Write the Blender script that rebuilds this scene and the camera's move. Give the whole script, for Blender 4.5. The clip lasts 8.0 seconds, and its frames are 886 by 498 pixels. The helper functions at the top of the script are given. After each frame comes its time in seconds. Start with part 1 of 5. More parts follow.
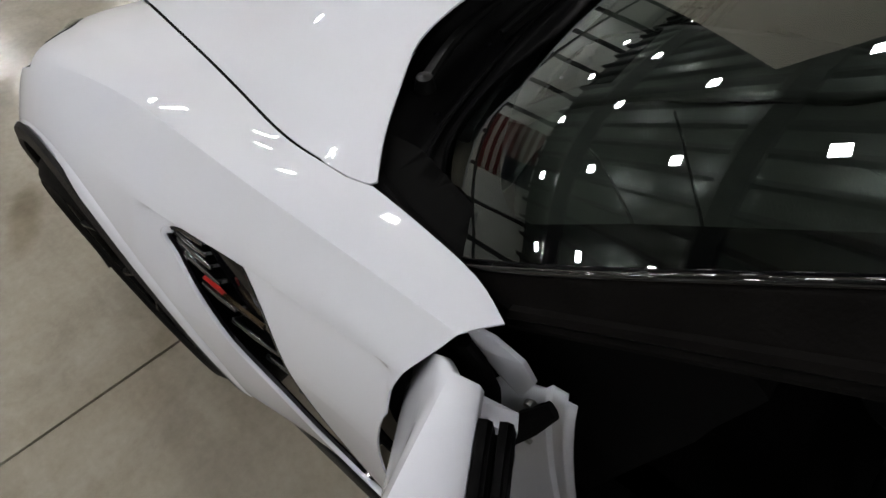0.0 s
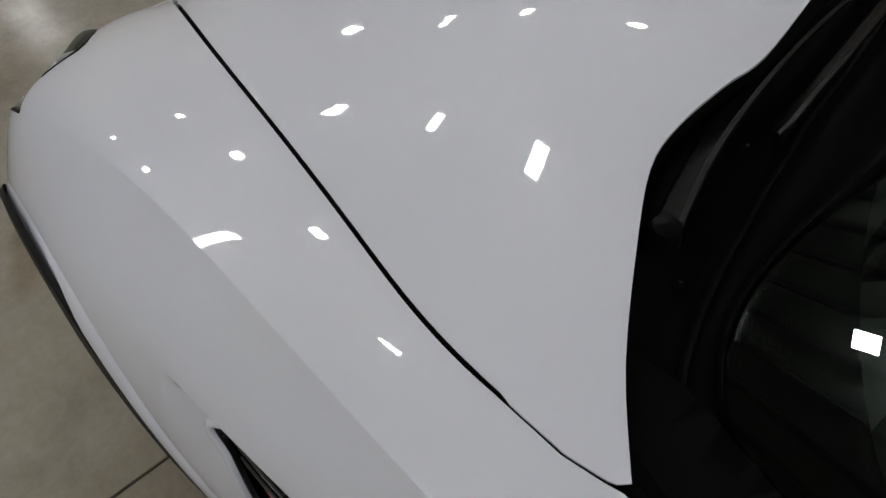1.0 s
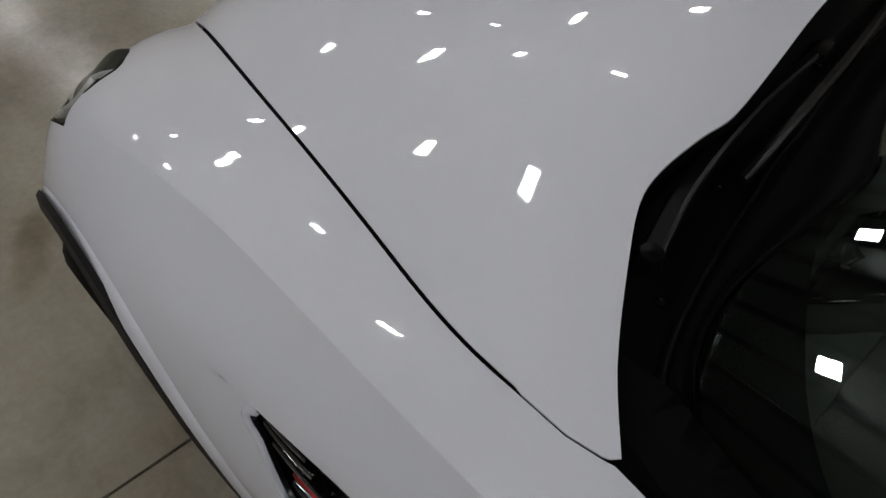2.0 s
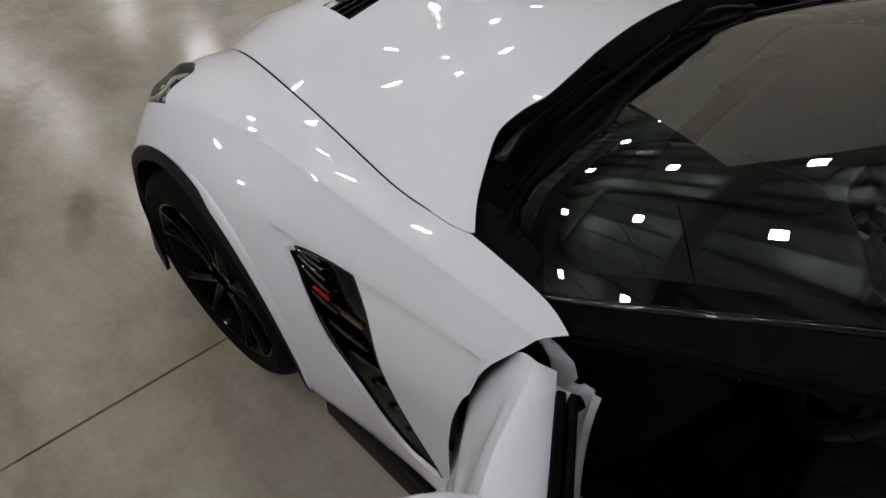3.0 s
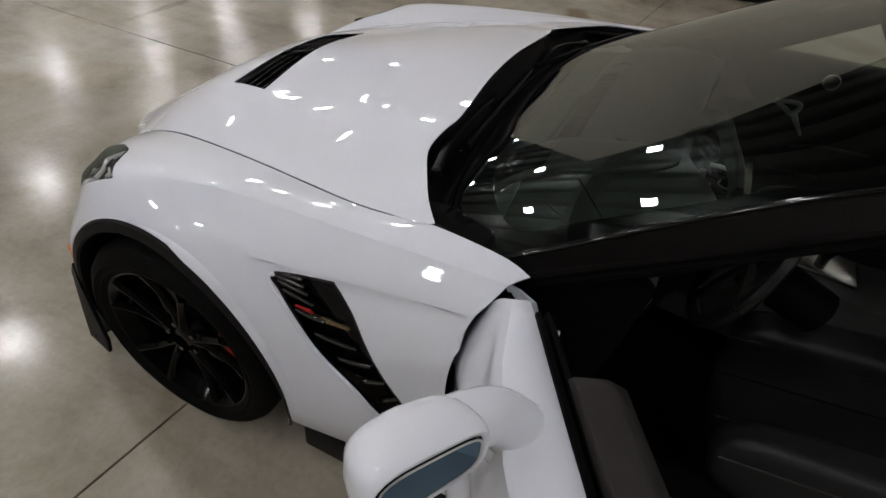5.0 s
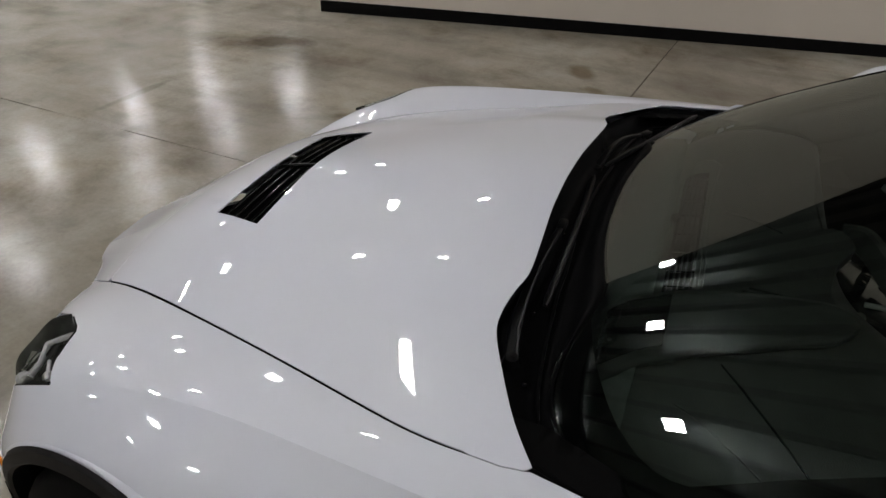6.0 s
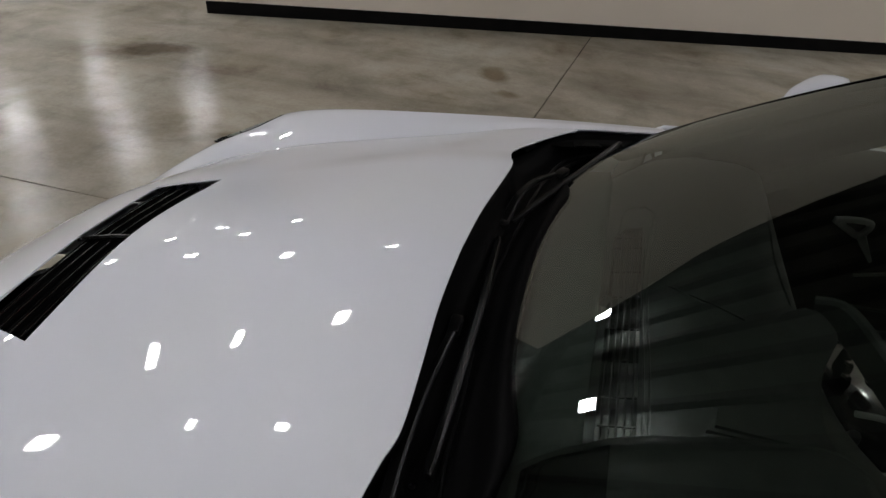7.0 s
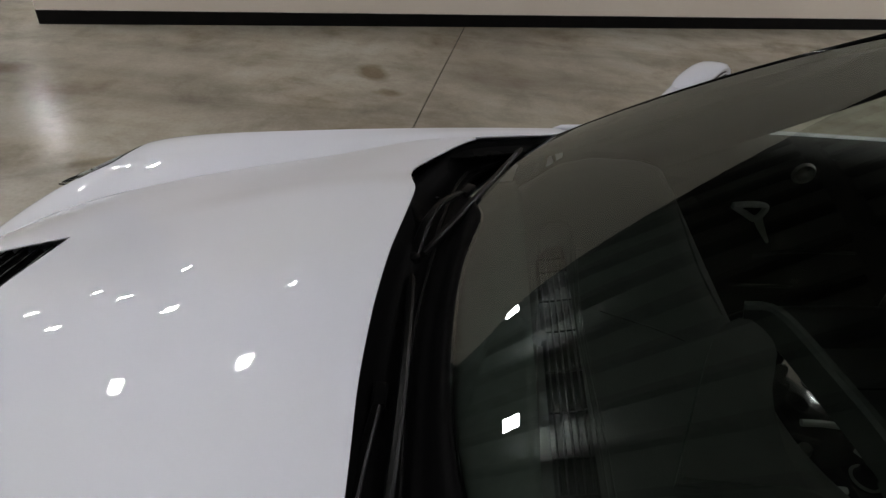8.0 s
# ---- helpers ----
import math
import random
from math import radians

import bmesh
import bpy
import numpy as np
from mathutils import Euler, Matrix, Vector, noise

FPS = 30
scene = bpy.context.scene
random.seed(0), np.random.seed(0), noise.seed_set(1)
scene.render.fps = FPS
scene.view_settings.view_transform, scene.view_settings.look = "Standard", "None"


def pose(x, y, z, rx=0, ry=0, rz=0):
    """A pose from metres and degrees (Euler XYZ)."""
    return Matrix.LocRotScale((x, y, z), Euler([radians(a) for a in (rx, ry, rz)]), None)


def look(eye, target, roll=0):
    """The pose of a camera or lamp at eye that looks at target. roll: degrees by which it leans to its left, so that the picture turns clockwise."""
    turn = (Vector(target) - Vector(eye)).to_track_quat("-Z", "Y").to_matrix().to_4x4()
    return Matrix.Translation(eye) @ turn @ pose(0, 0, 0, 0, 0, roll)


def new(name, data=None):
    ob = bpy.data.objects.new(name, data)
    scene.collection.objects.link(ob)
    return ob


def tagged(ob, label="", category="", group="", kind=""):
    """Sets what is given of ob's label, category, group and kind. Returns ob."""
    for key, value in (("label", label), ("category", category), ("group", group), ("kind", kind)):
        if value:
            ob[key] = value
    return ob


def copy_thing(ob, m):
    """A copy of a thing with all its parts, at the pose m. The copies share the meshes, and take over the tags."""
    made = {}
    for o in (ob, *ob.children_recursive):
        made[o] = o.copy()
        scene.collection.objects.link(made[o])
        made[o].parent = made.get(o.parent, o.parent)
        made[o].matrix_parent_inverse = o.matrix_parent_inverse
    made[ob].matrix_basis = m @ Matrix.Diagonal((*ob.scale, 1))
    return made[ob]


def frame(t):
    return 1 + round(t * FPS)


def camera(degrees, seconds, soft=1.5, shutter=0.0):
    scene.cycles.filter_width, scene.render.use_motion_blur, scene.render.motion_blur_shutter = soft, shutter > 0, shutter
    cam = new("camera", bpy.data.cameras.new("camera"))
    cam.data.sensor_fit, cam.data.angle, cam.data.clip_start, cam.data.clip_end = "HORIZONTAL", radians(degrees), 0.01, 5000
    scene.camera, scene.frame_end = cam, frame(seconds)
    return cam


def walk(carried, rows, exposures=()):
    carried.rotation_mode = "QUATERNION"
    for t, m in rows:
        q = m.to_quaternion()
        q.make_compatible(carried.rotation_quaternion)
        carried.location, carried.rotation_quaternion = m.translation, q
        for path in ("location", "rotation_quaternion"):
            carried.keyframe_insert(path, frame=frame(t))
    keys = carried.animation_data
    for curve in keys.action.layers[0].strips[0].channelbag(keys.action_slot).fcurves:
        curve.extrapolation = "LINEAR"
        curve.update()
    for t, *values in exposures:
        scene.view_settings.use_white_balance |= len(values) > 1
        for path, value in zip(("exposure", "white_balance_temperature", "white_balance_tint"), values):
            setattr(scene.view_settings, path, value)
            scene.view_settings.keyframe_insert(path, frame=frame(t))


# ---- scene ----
# == camera
EXPOSURES = [(0.0, 0.74, 6500, 10.5), (0.5, 0.36, 6500, 10.5), (1.0, 0.08, 6500, 10.5), (1.7, -0.22, 6500, 11), (3.0, 0.40, 6550, 12), (4.2, 0.45, 6500, 12), (5.3, 0.45, 6500, 12), (6.5, 0.06, 6500, 12), (8.0, 0.33, 6480, 12)]
cam = camera(73.60, 8.0)
PATH = [
    (0.0, (-1.0691, 1.0182, 1.4056), (-0.6386, 0.5838, 0.6144), -4.68),
    (0.3, (-0.9201, 0.9560, 1.4132), (-0.5037, 0.5214, 0.6146), -3.41),
    (0.6, (-0.7716, 0.8786, 1.3586), (-0.3534, 0.4747, 0.5449), -4.64),
    (1.0, (-0.6565, 0.8457, 1.2890), (-0.2363, 0.4652, 0.4652), -4.60),
    (1.2, (-0.6141, 0.8622, 1.2809), (-0.1986, 0.4831, 0.4540), -3.54),
    (1.5, (-0.5885, 0.9045, 1.2691), (-0.1783, 0.4947, 0.4544), -0.39),
    (1.7, (-0.5992, 0.8889, 1.2846), (-0.1855, 0.4781, 0.4721), -0.22),
    (2.8, (-0.9757, 1.1796, 1.6192), (-0.5871, 0.6727, 0.8498), 5.70),
    (3.0, (-1.0548, 1.2878, 1.6440), (-0.6488, 0.7736, 0.8885), 5.91),
    (3.5, (-1.2288, 1.5145, 1.7081), (-0.7856, 0.9869, 0.9834), 4.65),
    (4.0, (-1.2349, 1.6567, 1.7390), (-0.8307, 1.0774, 1.0312), 5.13),
    (4.2, (-1.2033, 1.6775, 1.7070), (-0.8273, 1.0694, 1.0078), 5.74),
    (5.3, (-0.9615, 1.5144, 1.6731), (-0.6798, 0.7917, 1.0419), 5.33),
    (5.5, (-0.8581, 1.4196, 1.6696), (-0.5670, 0.6874, 1.0538), 4.21),
    (6.0, (-0.7219, 1.2147, 1.6261), (-0.4194, 0.4688, 1.0327), 2.68),
    (6.5, (-0.6746, 0.9851, 1.5708), (-0.4034, 0.2252, 0.9802), 2.77),
    (7.0, (-0.6926, 0.7851, 1.5602), (-0.4988, 0.0048, 0.9657), 3.89),
    (7.5, (-0.6743, 0.6775, 1.5614), (-0.5851, -0.1191, 0.9634), 4.82),
    (8.0, (-0.6391, 0.6392, 1.5521), (-0.6189, -0.1638, 0.9564), 4.49),
]
walk(cam, [(t, look(eye, target, roll)) for t, eye, target, roll in PATH], EXPOSURES)
# == end camera

# ---------------------------------------------------------------- world and light
HALL_TURN = math.atan(0.27)          # the side wall stands askew to the car
ROOF_TURN = math.atan2(-0.633, 3.215)  # and so does the roof over it
CEIL = 6.3
world = bpy.data.worlds.new("hall_world")
scene.world = world
world.use_nodes = True
world.node_tree.nodes["Background"].inputs[0].default_value = (0.05, 0.05, 0.055, 1)
world.node_tree.nodes["Background"].inputs[1].default_value = 0.3
LAMP_POWER = 106.0


# ---------------------------------------------------------------- materials
def mat(name, color, rough=0.5, metal=0.0, coat=0.0, grain=None, bump=None, vary=0.0, emit=0.0, spec=0.5):
    """grain: (scale, second colour, share); bump: (scale, strength)."""
    m = bpy.data.materials.new(name)
    m.use_nodes = True
    nt = m.node_tree
    b = nt.nodes["Principled BSDF"]
    b.inputs["Base Color"].default_value = (*color, 1)
    b.inputs["Roughness"].default_value = rough
    b.inputs["Metallic"].default_value = metal
    b.inputs["Coat Weight"].default_value = coat
    b.inputs["Coat Roughness"].default_value = 0.02
    b.inputs["Specular IOR Level"].default_value = spec
    if emit:
        b.inputs["Emission Color"].default_value = (*color, 1)
        b.inputs["Emission Strength"].default_value = emit
    co = nt.nodes.new("ShaderNodeTexCoord")
    if grain:
        n = nt.nodes.new("ShaderNodeTexNoise")
        n.inputs["Scale"].default_value = grain[0]
        n.inputs["Detail"].default_value = 6
        nt.links.new(co.outputs["Object"], n.inputs["Vector"])
        r = nt.nodes.new("ShaderNodeMapRange")
        r.inputs["From Min"].default_value, r.inputs["From Max"].default_value = 0.35, 0.65
        r.inputs["To Max"].default_value = grain[2]
        nt.links.new(n.outputs["Fac"], r.inputs["Value"])
        mix = nt.nodes.new("ShaderNodeMix")
        mix.data_type = "RGBA"
        mix.inputs[6].default_value = (*color, 1)
        mix.inputs[7].default_value = (*grain[1], 1)
        nt.links.new(r.outputs["Result"], mix.inputs[0])
        nt.links.new(mix.outputs[2], b.inputs["Base Color"])
        if vary:
            rr = nt.nodes.new("ShaderNodeMapRange")
            rr.inputs["To Min"].default_value, rr.inputs["To Max"].default_value = rough - vary, rough + vary
            nt.links.new(n.outputs["Fac"], rr.inputs["Value"])
            nt.links.new(rr.outputs["Result"], b.inputs["Roughness"])
    if bump:
        n2 = nt.nodes.new("ShaderNodeTexNoise")
        n2.inputs["Scale"].default_value = bump[0]
        n2.inputs["Detail"].default_value = 3
        nt.links.new(co.outputs["Object"], n2.inputs["Vector"])
        bp = nt.nodes.new("ShaderNodeBump")
        bp.inputs["Strength"].default_value = bump[1]
        bp.inputs["Distance"].default_value = 0.002
        nt.links.new(n2.outputs["Fac"], bp.inputs["Height"])
        nt.links.new(bp.outputs["Normal"], b.inputs["Normal"])
    return m


PAINT = mat("white_paint", (0.67, 0.69, 0.77), 0.42, 0, 1.0, grain=(3, (0.67, 0.69, 0.745), 1))
PIANO = mat("piano_black", (0.002, 0.002, 0.003), 0.025, grain=(30, (0.003, 0.003, 0.003), 1), spec=0.14)
WHEEL = mat("wheel_black", (0.0016, 0.0016, 0.0016), 0.09, grain=(30, (0.0022, 0.0022, 0.0022), 1), spec=0.09)
LOUVRE = mat("louvre_black", (0.003, 0.003, 0.003), 0.10, grain=(30, (0.004, 0.004, 0.004), 1), coat=0.4, spec=0.55)
SEAT = mat("seat_leather", (0.012, 0.0116, 0.0122), 0.42, grain=(30, (0.016, 0.0155, 0.0163), 1), bump=(350, 0.3), spec=0.25)
SEAL = mat("gloss_seal", (0.003, 0.003, 0.003), 0.06, grain=(40, (0.004, 0.004, 0.004), 1), spec=0.6)
GLOSS = mat("black_gloss", (0.004, 0.004, 0.005), 0.12, 0, 0.25, bump=(60, 0.02), spec=0.3)
PLASTIC = mat("black_plastic", (0.002, 0.002, 0.0022), 0.5, grain=(60, (0.003, 0.003, 0.0032), 1), bump=(500, 0.15), vary=0.08, spec=0.03)
TRIM = mat("dark_trim", (0.006, 0.0056, 0.0058), 0.5, grain=(40, (0.009, 0.0085, 0.0088), 1), bump=(600, 0.3), spec=0.1)
STRIP = mat("strip_rubber", (0.0045, 0.0041, 0.0039), 0.5, grain=(25, (0.0065, 0.006, 0.0057), 1), bump=(200, 0.3), spec=0.025)
RUBBER = mat("tyre_rubber", (0.0025, 0.0025, 0.0025), 0.65, grain=(25, (0.0042, 0.004, 0.0038), 1), bump=(200, 0.3), spec=0.05)
INNER = mat("underbody_black", (0.003, 0.003, 0.003), 0.8, bump=(80, 0.2), spec=0.05)
LEATHER = mat("black_leather", (0.042, 0.045, 0.0425), 0.5, grain=(30, (0.052, 0.055, 0.052), 1), bump=(350, 0.35), spec=0.2)
RIM_LEATHER = mat("wheel_leather", (0.007, 0.007, 0.0072), 0.4, grain=(60, (0.009, 0.009, 0.0092), 1), bump=(300, 0.3), spec=0.3)
DASH_PAD = mat("dash_plastic", (0.120, 0.134, 0.126), 0.8, grain=(40, (0.102, 0.114, 0.107), 1), bump=(500, 0.25), spec=0.04)
PANEL = mat("grey_leather", (0.024, 0.0215, 0.020), 0.5, grain=(20, (0.030, 0.0268, 0.025), 1), bump=(350, 0.3), spec=0.2)
CARPET = mat("black_carpet", (0.004, 0.004, 0.004), 0.95, bump=(400, 0.6), spec=0.02)
CHROME = mat("satin_metal", (0.36, 0.355, 0.34), 0.28, 1.0, grain=(40, (0.30, 0.295, 0.285), 1))
STEEL = mat("brake_steel", (0.2, 0.2, 0.2), 0.4, 1.0, grain=(80, (0.12, 0.12, 0.12), 1))
SILL = mat("sill_aluminium", (0.55, 0.55, 0.56), 0.35, 0.35, grain=(60, (0.42, 0.42, 0.43), 1))
RED = mat("caliper_red", (0.5, 0.024, 0.02), 0.3, 0, 0.6, grain=(30, (0.3, 0.015, 0.012), 1))
GOLD = mat("badge_gold", (0.26, 0.20, 0.12), 0.22, 0.9, grain=(80, (0.20, 0.15, 0.09), 1))
AMBER = mat("amber_lens", (0.7, 0.22, 0.02), 0.15, 0, 0.6, grain=(80, (0.6, 0.18, 0.02), 1))
LENSWHITE = mat("lamp_strip", (0.62, 0.62, 0.63), 0.22, 0.3, grain=(30, (0.48, 0.48, 0.49), 1))
BEIGE = mat("beige_wall_paint", (0.80, 0.725, 0.635), 0.6, grain=(0.8, (0.765, 0.69, 0.60), 1), bump=(120, 0.12))
BASEBOARD = mat("baseboard_black", (0.003, 0.003, 0.0033), 0.45, grain=(8, (0.006, 0.0055, 0.0055), 1), bump=(150, 0.2), spec=0.12)
ROOFDECK = mat("grey_roof_deck", (0.112, 0.126, 0.119), 0.7, grain=(3, (0.097, 0.109, 0.103), 1))
BEAM = mat("dark_steel_beam", (0.03, 0.031, 0.032), 0.6, grain=(4, (0.028, 0.028, 0.028), 1))
HOUSING = mat("lamp_body", (0.2, 0.2, 0.2), 0.4, grain=(20, (0.17, 0.17, 0.17), 1))
LIGHT = mat("led_diffuser", (1.0, 0.985, 0.97), 0.5, emit=LAMP_POWER)
MIRROR = mat("mirror_glass", (0.045, 0.10, 0.14), 0.015, 1.0)
METAL_WALL = mat("pale_metal_siding", (0.80, 0.81, 0.79), 0.5, grain=(0.6, (0.74, 0.75, 0.73), 1))
PURLIN = mat("dark_purlin_paint", (0.016, 0.017, 0.0165), 0.6, grain=(4, (0.012, 0.013, 0.0125), 1))
STITCH = mat("pale_dash_edge", (0.045, 0.045, 0.043), 0.45, grain=(60, (0.03, 0.03, 0.029), 1), spec=0.2)
SATIN = mat("silver_plastic", (0.55, 0.55, 0.53), 0.35, 0.2, grain=(60, (0.48, 0.48, 0.46), 1))
WIPER = mat("wiper_black", (0.003, 0.003, 0.0032), 0.30, grain=(60, (0.0045, 0.0045, 0.0045), 1), spec=0.14)
CLOTH_RED = mat("flag_red", (0.13, 0.012, 0.012), 0.8, bump=(20, 0.2))
CLOTH_WHITE = mat("flag_white", (0.42, 0.39, 0.37), 0.8, bump=(20, 0.2))
CLOTH_BLUE = mat("flag_blue", (0.006, 0.007, 0.02), 0.8, bump=(20, 0.2))
JOINT = mat("joint_filler", (0.012, 0.011, 0.01), 0.9, bump=(200, 0.4))


def glass_material(name, tint, fac):
    m = bpy.data.materials.new(name)
    m.use_nodes = True
    nt = m.node_tree
    nt.nodes.clear()
    out = nt.nodes.new("ShaderNodeOutputMaterial")
    tr = nt.nodes.new("ShaderNodeBsdfTransparent")
    tr.inputs[0].default_value = (*tint, 1)
    gl = nt.nodes.new("ShaderNodeBsdfGlossy")
    gl.inputs["Roughness"].default_value = 0.004
    gl.inputs["Color"].default_value = (0.93, 1.0, 0.96, 1)
    fr = nt.nodes.new("ShaderNodeFresnel")
    fr.inputs[0].default_value = fac
    mx = nt.nodes.new("ShaderNodeMixShader")
    nt.links.new(fr.outputs[0], mx.inputs[0])
    nt.links.new(tr.outputs[0], mx.inputs[1])
    nt.links.new(gl.outputs[0], mx.inputs[2])
    nt.links.new(mx.outputs[0], out.inputs[0])
    return m


GLASS = glass_material("windscreen_glass", (0.62, 0.69, 0.64), 1.88)
CLEAR = glass_material("lamp_cover", (0.95, 0.95, 0.95), 1.07)


def concrete():
    m = bpy.data.materials.new("polished_concrete")
    m.use_nodes = True
    nt = m.node_tree
    b = nt.nodes["Principled BSDF"]
    geo = nt.nodes.new("ShaderNodeNewGeometry")

    def noise(scale, detail, rough=0.55, warp=0.0):
        n = nt.nodes.new("ShaderNodeTexNoise")
        n.inputs["Scale"].default_value, n.inputs["Detail"].default_value = scale, detail
        n.inputs["Roughness"].default_value, n.inputs["Distortion"].default_value = rough, warp
        nt.links.new(geo.outputs["Position"], n.inputs["Vector"])
        return n

    def ramp(src, stops):
        r = nt.nodes.new("ShaderNodeValToRGB")
        while len(r.color_ramp.elements) < len(stops):
            r.color_ramp.elements.new(0.5)
        for e, (p, c) in zip(r.color_ramp.elements, stops):
            e.position, e.color = p, (*c, 1)
        nt.links.new(src, r.inputs[0])
        return r

    def mixed(kind, fac, a, c):
        x = nt.nodes.new("ShaderNodeMix")
        x.data_type, x.blend_type = "RGBA", kind
        x.inputs[0].default_value = fac
        nt.links.new(a, x.inputs[6])
        nt.links.new(c, x.inputs[7])
        return x.outputs[2]

    big = ramp(noise(0.55, 6, 0.60, 0.5).outputs["Fac"], [(0.28, (0.245, 0.216, 0.174)), (0.5, (0.40, 0.370, 0.310)), (0.72, (0.50, 0.475, 0.42))])
    mid = ramp(noise(2.6, 8, 0.66, 0.35).outputs["Fac"], [(0.24, (0.58, 0.56, 0.53)), (0.50, (0.90, 0.895, 0.885)), (0.78, (1.06, 1.06, 1.06))])
    grit = ramp(noise(45, 5, 0.65).outputs["Fac"], [(0.25, (0.84, 0.835, 0.825)), (0.75, (1.02, 1.02, 1.02))])
    smudge = ramp(noise(1.35, 7, 0.62, 0.25).outputs["Fac"], [(0.46, (1, 1, 1)), (0.58, (0.90, 0.875, 0.84)), (0.74, (0.52, 0.455, 0.375))])
    turn = nt.nodes.new("ShaderNodeMapping")                     # soft tyre and mop tracks run one way
    turn.inputs["Rotation"].default_value = (0, 0, radians(24))
    turn.inputs["Scale"].default_value = (0.22, 2.6, 1)
    nt.links.new(geo.outputs["Position"], turn.inputs["Vector"])
    drag = noise(1.0, 5, 0.6, 0.3)
    nt.links.new(turn.outputs["Vector"], drag.inputs["Vector"])
    tracks = ramp(drag.outputs["Fac"], [(0.44, (1, 1, 1)), (0.58, (0.90, 0.892, 0.88)), (0.72, (0.72, 0.70, 0.68))])
    c = mixed("MULTIPLY", 1.0, big.outputs[0], mid.outputs[0])
    c = mixed("MULTIPLY", 1.0, c, grit.outputs[0])
    c = mixed("MULTIPLY", 1.0, c, smudge.outputs[0])
    c = mixed("MULTIPLY", 1.0, c, tracks.outputs[0])
    wob = noise(1.7, 6, 0.62)
    for x, y, turn_z, sx, sy, dark in ((2.59, -2.92, 28, 0.36, 0.20, (0.42, 0.38, 0.33)), (0.05, -3.48, -60, 0.20, 0.12, (0.60, 0.52, 0.42)), (-0.11, -3.15, 0, 0.15, 0.09, (0.62, 0.55, 0.46)), (2.70, -1.53, 88, 0.32, 0.04, (0.70, 0.67, 0.64)), (1.2, -1.93, 30, 0.18, 0.05, (0.72, 0.68, 0.62)), (0.87, 1.0, -30, 0.20, 0.06, (0.74, 0.70, 0.64)), (1.79, 1.16, 10, 0.10, 0.07, (0.70, 0.66, 0.60))):
        place = nt.nodes.new("ShaderNodeMapping")
        place.vector_type = "TEXTURE"
        place.inputs["Location"].default_value = (x, y, 0)
        place.inputs["Rotation"].default_value = (0, 0, radians(turn_z))
        place.inputs["Scale"].default_value = (sx, sy, 1)
        nt.links.new(geo.outputs["Position"], place.inputs["Vector"])
        far = nt.nodes.new("ShaderNodeVectorMath")
        far.operation = "LENGTH"
        nt.links.new(place.outputs["Vector"], far.inputs[0])
        rag = nt.nodes.new("ShaderNodeMath")
        rag.operation = "MULTIPLY_ADD"
        rag.inputs[1].default_value, rag.inputs[2].default_value = 2.2, -1.1
        nt.links.new(wob.outputs["Fac"], rag.inputs[0])
        both = nt.nodes.new("ShaderNodeMath")
        both.operation = "ADD"
        nt.links.new(far.outputs["Value"], both.inputs[0])
        nt.links.new(rag.outputs["Value"], both.inputs[1])
        c = mixed("MULTIPLY", 1.0, c, ramp(both.outputs["Value"], [(0.45, dark), (1.0, (1, 1, 1))]).outputs[0])
    nt.links.new(c, b.inputs["Base Color"])
    rr = nt.nodes.new("ShaderNodeMapRange")
    rr.inputs["From Min"].default_value, rr.inputs["From Max"].default_value = 0.3, 0.7
    rr.inputs["To Min"].default_value, rr.inputs["To Max"].default_value = 0.13, 0.25
    b.inputs["Specular IOR Level"].default_value = 0.22
    nt.links.new(noise(1.6, 4, 0.5).outputs["Fac"], rr.inputs["Value"])
    nt.links.new(rr.outputs["Result"], b.inputs["Roughness"])
    bp = nt.nodes.new("ShaderNodeBump")
    bp.inputs["Strength"].default_value, bp.inputs["Distance"].default_value = 0.22, 0.002
    nt.links.new(noise(14, 2, 0.5).outputs["Fac"], bp.inputs["Height"])
    nt.links.new(bp.outputs["Normal"], b.inputs["Normal"])
    return m


CONCRETE = concrete()


# ---------------------------------------------------------------- mesh helpers
def finish(name, verts, faces, material, parent=None, label="", smooth=True, sharp=35, thick=0.0, mirror=False):
    me = bpy.data.meshes.new(name)
    if mirror:
        verts = [(v[0], -v[1], v[2]) for v in verts]
        faces = [tuple(reversed(f)) for f in faces]
    me.from_pydata([tuple(v) for v in verts], [], faces)
    me.materials.append(material)
    me.validate()
    if smooth:
        me.polygons.foreach_set("use_smooth", [True] * len(me.polygons))
        me.set_sharp_from_angle(angle=radians(sharp))
    ob = new(name, me)
    if thick:
        md = ob.modifiers.new("thickness", "SOLIDIFY")
        md.thickness, md.offset, md.use_even_offset = thick, -1, False
    if parent:
        ob.parent = parent
    if label:
        tagged(ob, label)
    return ob


def part(name, bm, material, parent, label="", smooth=True, sharp=35, mirror=False):
    bmesh.ops.recalc_face_normals(bm, faces=bm.faces)
    if mirror:
        bmesh.ops.scale(bm, vec=(1, -1, 1), verts=bm.verts)
        bmesh.ops.reverse_faces(bm, faces=bm.faces)
    me = bpy.data.meshes.new(name)
    bm.to_mesh(me)
    bm.free()
    me.materials.append(material)
    if smooth:
        me.polygons.foreach_set("use_smooth", [True] * len(me.polygons))
        me.set_sharp_from_angle(angle=radians(sharp))
    ob = new(name, me)
    ob.parent = parent
    if label:
        tagged(ob, label)
    return ob


